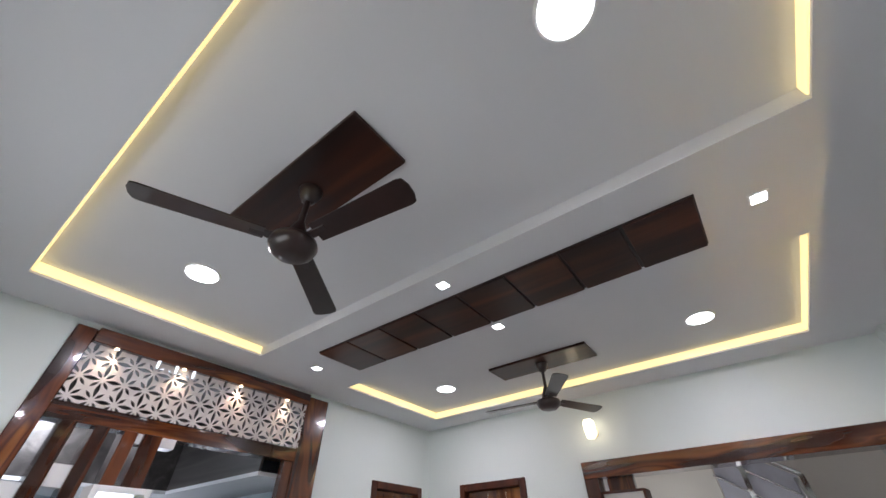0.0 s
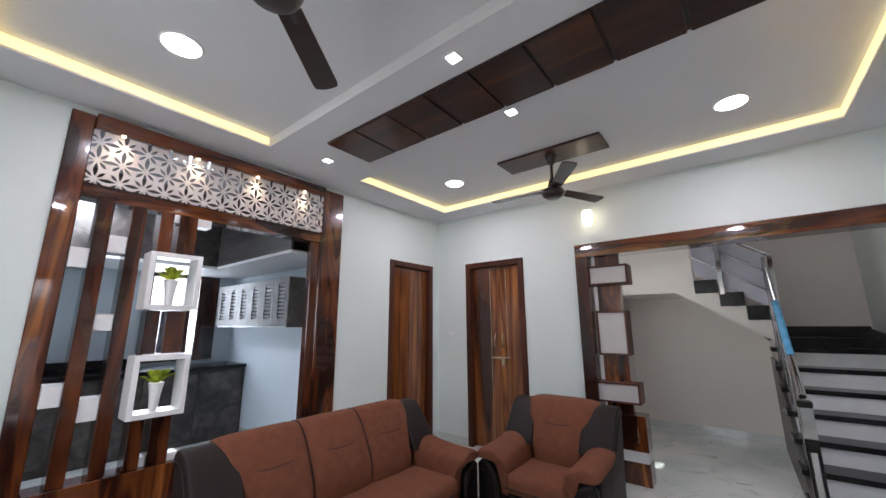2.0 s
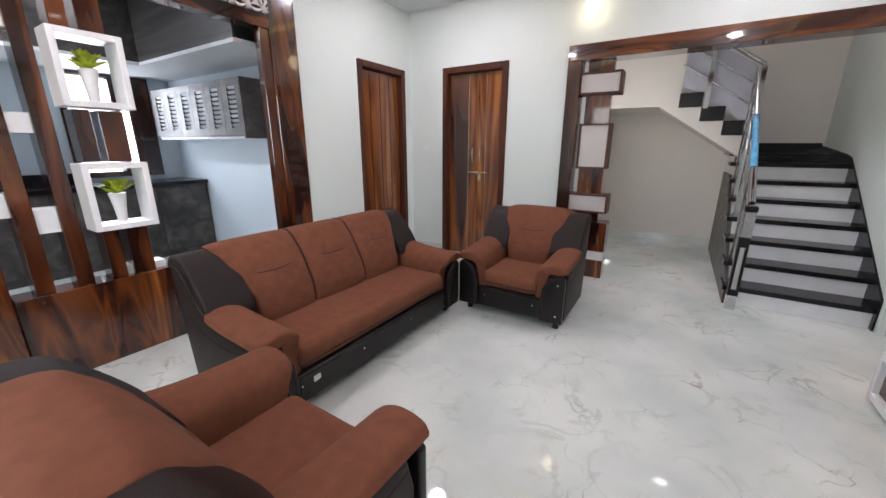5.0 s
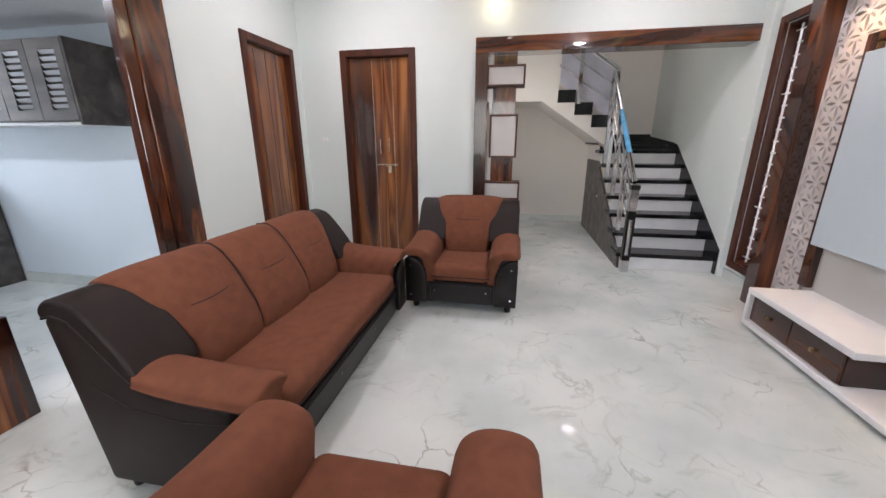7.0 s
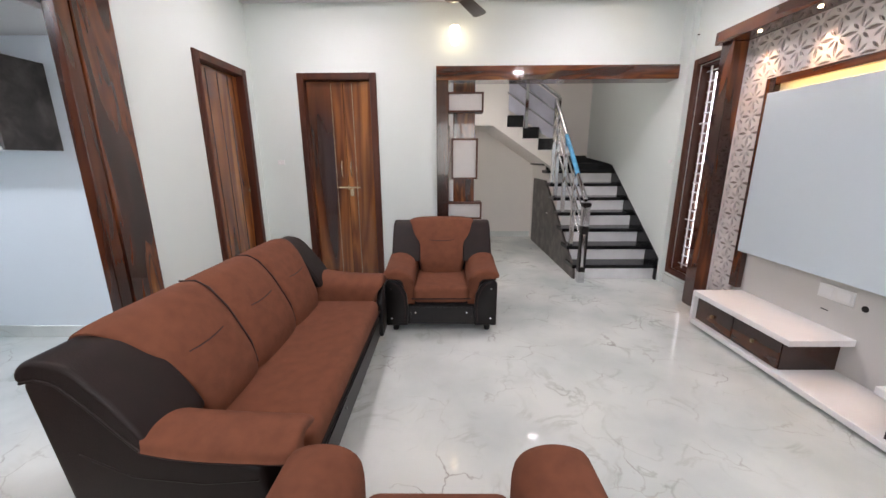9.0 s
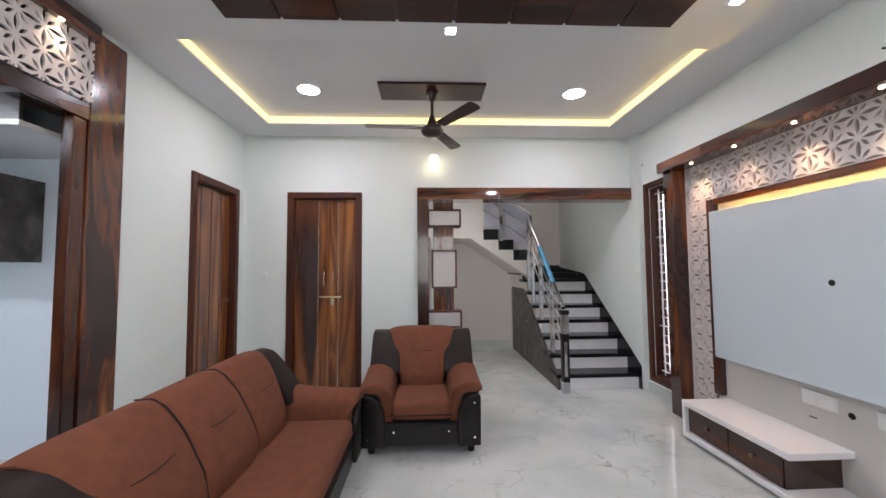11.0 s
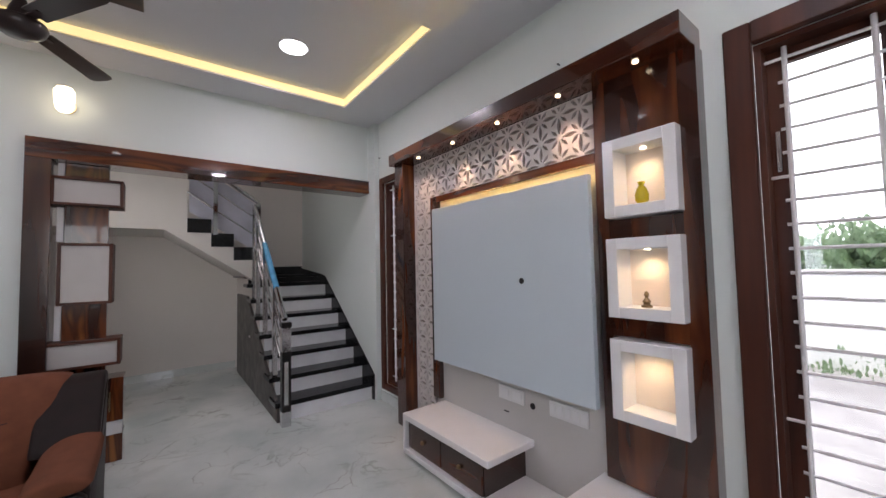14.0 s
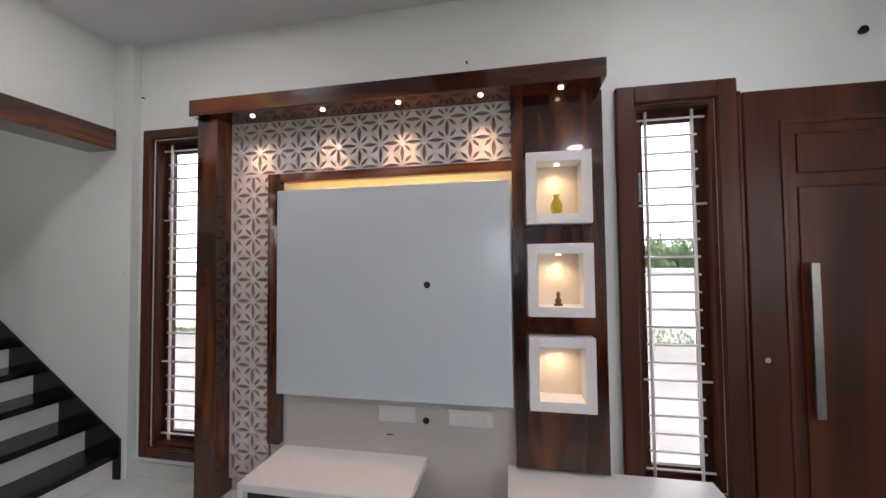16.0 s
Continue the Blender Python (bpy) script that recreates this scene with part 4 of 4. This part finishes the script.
plate("switch_plate", (XR - 0.031, 1.50, 0.50), 0.23, 0.085, 0, "white socket plate with a row of switches", 5)
plate("switch_plate", (0.90, 3.67, 1.24), 0.06, 0.03, 0, "small white plate on the wall by the stairs", 1)
plate("switch_plate", (-3.06, YF, 1.25), 0.07, 0.045, 1, "small white switch plate beside the door", 2)

for y, z, r in ((3.57, 2.36, 0.004), (1.50, 2.36, 0.004), (-0.27, 2.31, 0.013)):
    hk = thing("wall_hook", (XR, y, z), "small dark metal hook on the pale wall", "hook", "wall hooks")
    part("stem", cyl((-0.001, 0, 0), (-0.014, 0, 0), r), blackwood, hk, smooth=True)
    part("cap", cyl((-0.014, 0, 0), (-0.02, 0, 0), r * 1.4), blackwood, hk, smooth=True)
ws = thing("wire_stub", (XR - 0.031, 1.93, 0.385), "short dark wire end on the greige board", "wire")
part("wire", cyl((-0.001, -0.015, 0), (-0.012, 0.018, 0.006), 0.003), blackwood, ws, smooth=True)

# ---- ceiling fittings ----
for x, y in DOWNLIGHTS:
    d = thing("downlight", (x, y, ZT), "round white led panel light in the ceiling tray", "downlight", "downlights")
    part("rim", lathe([(0.098, -0.006), (0.10, 0.0), (0.09, 0.0), (0.088, -0.006)], 28), plastic, d, smooth=True)
    part("diffuser", cyl((0, 0, -0.008), (0, 0, -0.002), 0.086, n=28), glow, d)
for x, y in SPOTS:
    d = thing("spotlight", (x, y, ZC), "small square recessed spotlight in the ceiling beam", "spotlight", "spotlights")
    part("rim", boxes((-0.04, 0.04, -0.04, 0.04, -0.005, -0.0005), bevel=0.001), plastic, d)
    part("diffuser", boxes((-0.028, 0.028, -0.028, 0.028, -0.008, -0.0055)), glow, d)

pan = thing("ceiling_panel", (-1.19, 1.65, ZC), "long dark rosewood panel in eight boards on the ceiling beam", "ceiling panel")
part("backing", boxes((-1.29, 1.29, -0.205, 0.205, -0.008, -0.0005)), fan_mat, pan)
for k in range(8):
    a = -1.29 + k * 2.58 / 8
    part("board", boxes((a + 0.008, a + 2.58 / 8 - 0.008, -0.205, 0.205, -0.022, -0.0085), bevel=0.003), ceil_wood, pan)


def fan(x, y, angle):
    board = solid("fan_board", boxes((-0.44, 0.44, -0.145, 0.145, -0.022, -0.0005), bevel=0.003), ceil_wood, "dark rosewood board on the ceiling above a fan", "ceiling board", group="fan boards")
    board.location = (x, y, ZT)
    f = thing("ceiling_fan", (x, y, 2.435), "dark brown three-bladed ceiling fan at rest", "ceiling fan", "ceiling fans", angle)
    part("canopy", lathe([(0.018, 0.255), (0.03, 0.265), (0.05, 0.31), (0.052, 0.327)]), fan_mat, f, smooth=True)
    part("rod", cyl((0, 0, 0.03), (0, 0, 0.28), 0.013), fan_mat, f, smooth=True)
    part("cup", lathe([(0.045, 0.035), (0.04, 0.07), (0.018, 0.13)]), fan_mat, f, smooth=True)
    part("motor", lathe([(0.02, -0.05), (0.06, -0.045), (0.085, -0.025), (0.095, 0.0), (0.09, 0.02), (0.06, 0.035)], 28), fan_mat, f, smooth=True)
    for k in range(3):
        w = []
        for s in range(9):
            r = 0.115 + s * 0.051
            half = 0.044 + 0.012 * s / 8
            w.append((r, half))
        out = [(r, -h) for r, h in w] + [(0.545, -0.05), (0.556, -0.02), (0.556, 0.02), (0.545, 0.05)] + [(r, h) for r, h in reversed(w)]
        bm = slab_of(out, 2, -0.003, 0.003)
        bmesh.ops.transform(bm, matrix=pose(0, 0, 0.022, 0, 0, 120 * k) @ pose(0, 0, 0, -10), verts=bm.verts[:])
        blade = part("blade", bm, fan_mat, f)
        bm = boxes((0.07, 0.17, -0.02, 0.02, 0.018, 0.026), bevel=0.002)
        bmesh.ops.transform(bm, matrix=pose(0, 0, 0, 0, 0, 120 * k), verts=bm.verts[:])
        part("bracket", bm, fan_mat, blade)


fan(-1.265, 0.425, 8)
fan(-1.30, 2.85, 184)

wl = thing("wall_lamp", (-1.27, YF, 2.38), "lit glass wall lamp above the opening", "wall lamp")
part("base", cyl((0, -0.001, 0), (0, -0.02, 0), 0.045), brass, wl, smooth=True)
part("arm", cyl((0, -0.02, 0), (0, -0.06, 0.03), 0.008), brass, wl, smooth=True)
bm = lathe([(0.026, -0.085), (0.040, -0.07), (0.050, 0.0), (0.050, 0.05), (0.036, 0.072)])
bmesh.ops.translate(bm, verts=bm.verts[:], vec=(0, -0.10, 0.02))
shade = part("shade", bm, glow_shade, wl, smooth=True)
ring = part("rim", cyl((0, -0.10, 0.093), (0, -0.10, 0.099), 0.040, n=20), steel, wl, smooth=True)
ring.visible_shadow = False
shade.visible_shadow = False


# ---- seating ----
def pillow(x0, x1, y0, y1, z0, z1, r):
    return boxes((x0, x1, y0, y1, z0, z1), bevel=r, segs=4)


def loft(sections):
    """Closed rings of equally many points, joined in turn, with both ends closed."""
    bm = bmesh.new()
    rings = [[bm.verts.new(p) for p in ring] for ring in sections]
    n = len(rings[0])
    for lo, hi in zip(rings, rings[1:]):
        for k in range(n):
            bm.faces.new((lo[k], lo[(k + 1) % n], hi[(k + 1) % n], hi[k]))
    bm.faces.new(list(reversed(rings[0])))
    bm.faces.new(rings[-1])
    bmesh.ops.recalc_face_normals(bm, faces=bm.faces[:])
    return bm


def tube(points, r, n=8):
    bm = bmesh.new()
    for p, q in zip(points, points[1:]):
        add_cyl(bm, p, q, r, n=n)
    return bm


def arm_cover(sg, hw):
    """Padded cover of an arm: domed across, folded down on the inner side, rounded over in front."""
    across = rounded([(-0.006, 0.446), (-0.010, 0.462), (0.0, 0.480), (0.03, 0.494), (0.07, 0.501), (0.11, 0.500), (0.15, 0.488), (0.185, 0.462), (0.204, 0.42), (0.211, 0.36), (0.212, 0.225), (0.146, 0.225), (0.144, 0.34), (0.11, 0.432)], 2)
    cu, cz = 0.10, 0.40
    rings = []
    for y, scale, rise in ((-0.044, 0.80, 0), (-0.040, 0.90, 0), (-0.030, 0.96, 0), (-0.012, 0.995, 0), (0.02, 1, 0), (0.10, 1, 0.003), (0.20, 1, 0.008), (0.30, 1, 0.016), (0.38, 1, 0.026), (0.44, 1, 0.036)):
        ring = []
        for u, z in across:
            back = max(0.0, (y - 0.2) / 0.24) * 0.06 * (u / 0.1 - 1)
            tuck = 0.045 * min(1, max(0, (0.46 - z) / 0.08)) if u > 0.1 else 0
            ring.append((sg * (hw - (cu + (u - cu) * scale)), max(y + back, -0.044 + tuck * 1.3) if y < 0.03 else y + back, cz + (z - cz) * scale + rise))
        rings.append(ring)
    return loft(rings)


def back_pad(a, c, wide, low, high, puff):
    """One leaning back cushion folded over the top, bulging in the middle; low and high say which ends flare."""
    pad = rounded([(0.39, 0.33), (0.37, 0.40), (0.39, 0.50), (0.47, 0.66), (0.54, 0.750), (0.59, 0.780), (0.66, 0.777), (0.70, 0.74), (0.685, 0.72), (0.60, 0.735), (0.53, 0.64), (0.49, 0.33)])
    cy, cz = 0.55, 0.66
    rings = []
    for u in (0, 0.006, 0.02, 0.07, 0.16, 0.28, 0.4, 0.5, 0.6, 0.72, 0.84, 0.93, 0.98, 0.994, 1):
        b, edge = 1 - (2 * u - 1) ** 4, max(0, abs(2 * u - 1) - 0.95) / 0.05
        outer = (low and u < 0.5) or (high and u > 0.5)
        shoulder = ((0.022 if wide else 0.014) if outer else 0.006) * abs(2 * u - 1) ** 6
        ring = []
        for y, z in pad:
            if y > 0.62:
                y += puff
            y = y - 0.020 * b + (0.010 if y < 0.6 else -0.004) * edge ** 2
            z = z + 0.006 * b - shoulder * max(0, (z - 0.6) / 0.18)
            flare = max(-0.06, (z - 0.66) / 0.33 * 0.13) if not wide else max(-0.05, (z - 0.575) / 0.33 * 0.10)
            x = a + (c - a) * u
            if low and u < 0.5:
                x -= flare * (1 - 2 * u) ** 2
            if high and u > 0.5:
                x += flare * (2 * u - 1) ** 2
            ring.append((x, y, z))
        rings.append(ring)
    return loft(rings)


def seat_unit(name, w, seats, label, category, group="", puff=0.0):
    """Faces -y, origin at the front's middle on the floor."""
    s = thing(name, (0, 0, 0), label, category, group)
    hw, aw = w / 2, 0.175
    side = [(0.03, 0.06), (0.02, 0.30), (0.05, 0.425), (0.10, 0.445), (0.32, 0.462), (0.40, 0.51), (0.545, 0.69), (0.59, 0.72), (0.645, 0.72), (0.674, 0.69), (0.59, 0.06)]
    wing = rounded([(0.350, 0.462), (0.372, 0.522), (0.414, 0.588), (0.476, 0.670), (0.538, 0.736), (0.60, 0.758), (0.654, 0.755), (0.686, 0.722), (0.676, 0.69), (0.60, 0.68), (0.50, 0.59), (0.43, 0.47)])
    for sg in (-1, 1):
        lo, hi = sorted((sg * hw, sg * (hw - aw)))
        part("side_shell", slab_of(side, 0, lo, hi, bevel=0.024, segs=4), leather, s, smooth=True)
        lo, hi = sorted((sg * (hw - 0.001), sg * (hw - aw - 0.06)))
        part("wing_pad", cushion(wing, 0, lo, hi, 0.040, 6), leather, s, smooth=True)
        x = sg * (hw - 0.001)
        part("wing_piping", tube([(x, 0.385, 0.478), (x, 0.445, 0.545), (x, 0.51, 0.625), (x, 0.575, 0.692), (x, 0.625, 0.706), (x, 0.668, 0.696)], 0.0045), leather, s, smooth=True)
        part("arm_pad", arm_cover(sg, hw), fabric, s, smooth=True)
        x = sg * (hw + 0.005)
        part("arm_piping", tube([(x, -0.030, 0.444), (x, 0.10, 0.447), (x, 0.20, 0.452), (x, 0.30, 0.464), (x, 0.385, 0.483)], 0.005), piping_mat, s, smooth=True)
        x = sg * (hw - 0.001)
        part("side_pleat", tube([(x, 0.06, 0.385), (x, 0.22, 0.372), (x, 0.42, 0.395), (x, 0.56, 0.47)], 0.0035), leather, s, smooth=True)
        front = [(sg * (hw - 0.002), 0.07), (sg * (hw - 0.000), 0.40), (sg * (hw - 0.03), 0.425), (sg * (hw - 0.075), 0.412), (sg * (hw - 0.122), 0.378), (sg * (hw - 0.156), 0.31), (sg * (hw - 0.166), 0.20), (sg * (hw - 0.160), 0.07)]
        fp = part("front_plate", slab_of(front, 1, -0.034, 0.004, bevel=0.008, segs=3), blackwood, s, smooth=True)
        curl = [(sg * (hw - u), -0.036, z) for u, z in ((0.045, 0.405), (0.080, 0.392), (0.112, 0.358), (0.138, 0.295), (0.146, 0.20), (0.140, 0.10))]
        part("inlay_line", tube(curl, 0.0025), piping_mat, fp, smooth=True)
        for z in (0.13, 0.36):
            part("stud", cyl((sg * (hw - 0.045), -0.041, z), (sg * (hw - 0.045), -0.033, z), 0.007, n=10), steel, fp)
    part("base", boxes((-hw + 0.1, hw - 0.1, 0.03, 0.58, 0.06, 0.24), bevel=0.01), leather, s)
    ap = part("apron", boxes((-hw + 0.15, hw - 0.15, -0.010, 0.029, 0.070, 0.222), bevel=0.006), blackwood, s)
    part("apron_moulding", boxes((-hw + 0.18, hw - 0.18, -0.016, -0.0105, 0.202, 0.209), (-hw + 0.18, -hw + 0.186, -0.016, -0.0105, 0.10, 0.201), (hw - 0.186, hw - 0.18, -0.016, -0.0105, 0.10, 0.201), bevel=0.001), blackwood, ap)
    for x in (-hw + 0.22, hw - 0.22) if seats == 1 else (-hw + 0.19, -0.22, 0.22, hw - 0.19):
        part("stud", cyl((x, -0.017, 0.165), (x, -0.009, 0.165), 0.006, n=10), steel, ap)
    if seats > 1:
        part("sticker", boxes((-hw + 0.26, -hw + 0.30, -0.0135, -0.0105, 0.15, 0.18)), plastic, ap, "small white sticker")
    part("back_shell", slab_of([(0.50, 0.06), (0.50, 0.5), (0.56, 0.68), (0.60, 0.735), (0.66, 0.735), (0.68, 0.70), (0.605, 0.06)], 0, -hw + 0.14, hw - 0.14, bevel=0.015), leather, s, smooth=True)
    inner = hw - aw - 0.016
    part("seat_cushion", pillow(-inner + 0.008, inner - 0.008, -0.022, 0.49, 0.235, 0.366, 0.045), fabric, s, smooth=True)
    part("seat_piping", boxes((-inner, inner, -0.026, -0.014, 0.272, 0.281), bevel=0.003), piping_mat, s)
    for k in range(seats):
        a = -inner + 2 * inner * k / seats
        c = -inner + 2 * inner * (k + 1) / seats
        p = part("back_pad", back_pad(a + 0.001, c - 0.001, seats == 1, k == 0, k == seats - 1, puff), fabric, s, smooth=True)
        m, half = (a + c) / 2, 0.10
        part("tuft_seam", tube([(-half, 0.002, 0.006), (-half * 0.5, 0, 0.0), (0, 0, -0.002), (half * 0.5, 0, 0.0), (half, 0.002, 0.006)], 0.003, 6), piping_mat, p, smooth=True).matrix_basis = pose(m, 0.424, 0.618, -27)
        if k:
            run = [(0.37, 0.40), (0.388, 0.50), (0.467, 0.66), (0.537, 0.750), (0.59, 0.780), (0.66, 0.777)]
            part("back_piping", tube([(a, u, v) for u, v in run], 0.004), piping_mat, s, smooth=True)
    for x in (-hw + 0.06, hw - 0.06):
        for y in (0.06, 0.55):
            part("leg", cyl((x, y, 0.0), (x, y, 0.07), 0.022, 0.028), blackwood, s, smooth=True)
    return s


sofa = seat_unit("sofa", 1.65, 3, "rust suede three-seat sofa with dark brown leatherette sides", "sofa")
sofa.matrix_world = pose(-1.83, 1.54, 0, 0, 0, 90)
chair = seat_unit("armchair", 0.82, 1, "rust suede armchair with dark brown sides beside the double door", "armchair", "armchairs", 0.03)
chair.matrix_world = pose(-1.395, 2.415, 0)
c2 = copy_thing(chair, pose(-1.380, 0.695, 0, 0, 0, 180))
c2["label"] = "rust suede armchair with dark brown sides facing the stairs"

# ---- outdoors ----
white_sky = mat("white_sky", (0.9, 0.9, 0.9), 0.9, emit=(0.94, 0.96, 1.0), power=2.4)
structure("backdrop", boxes((64, 64.2, -120, 220, -2, 90), (-64.2, -64, -70, 70, -2, 60), (-64, 64, 220, 220.2, -2, 90)), white_sky, "bright white overcast sky")
solid("compound_wall", boxes((9, 9.2, -20, 20, -0.75, 1.0), (8.97, 9.23, -20, 20, 1.0, 1.07)), outer_wall, "pale plastered compound wall outside the window", "wall", "structure")
rng = random.Random(5)
for tx, ty, hgt in [(19 + 3.5 * ((k * 7) % 5) / 5, -13.5 + 2.9 * k, 2.1 + 0.8 * ((k * 3) % 4) / 4) for k in range(11)]:
    t = thing("tree", (tx, ty, -0.75), "green leafy tree beyond the compound wall", "tree", "trees")
    part("trunk", cyl((0, 0, 0), (0.1, 0, hgt * 0.6), 0.12, 0.06), bark, t)
    bm = bmesh.new()
    for k in range(3000):
        a, e = rng.uniform(0, 6.28), rng.uniform(-1, 1)
        r = rng.uniform(0.5, 2.1) * (0.8 + 0.35 * math.sin(3 * a + tx))
        p = Vector((r * math.cos(a) * math.cos(e), r * math.sin(a) * math.cos(e), hgt * 0.75 + r * 0.8 * math.sin(e)))
        m = Matrix.Translation(p) @ Euler((rng.uniform(0, 3), rng.uniform(0, 3), 0)).to_matrix().to_4x4()
        vs = [bm.verts.new(m @ Vector(c)) for c in ((-0.17, 0, 0), (0, -0.10, 0.03), (0.17, 0, 0), (0, 0.10, 0.03))]
        bm.faces.new(vs)
    part("crown", bm, leafage, t)

bm = bmesh.new()
for k in range(1300):
    y = rng.uniform(-9, 12)
    p = Vector((8.75 + rng.gauss(0, 0.13), y, -0.75 + abs(rng.gauss(0, 0.10)) * (1.2 + math.sin(y * 2.1))))
    m = Matrix.Translation(p) @ Euler((rng.uniform(0, 3), rng.uniform(0, 3), 0)).to_matrix().to_4x4()
    bm.faces.new([bm.verts.new(m @ Vector(c)) for c in ((-0.07, 0, 0), (0, -0.03, 0.01), (0.07, 0, 0), (0, 0.03, 0.01))])
solid("low_plants", bm, leafage, "low green plants along the foot of the compound wall", "plants", "stuff")
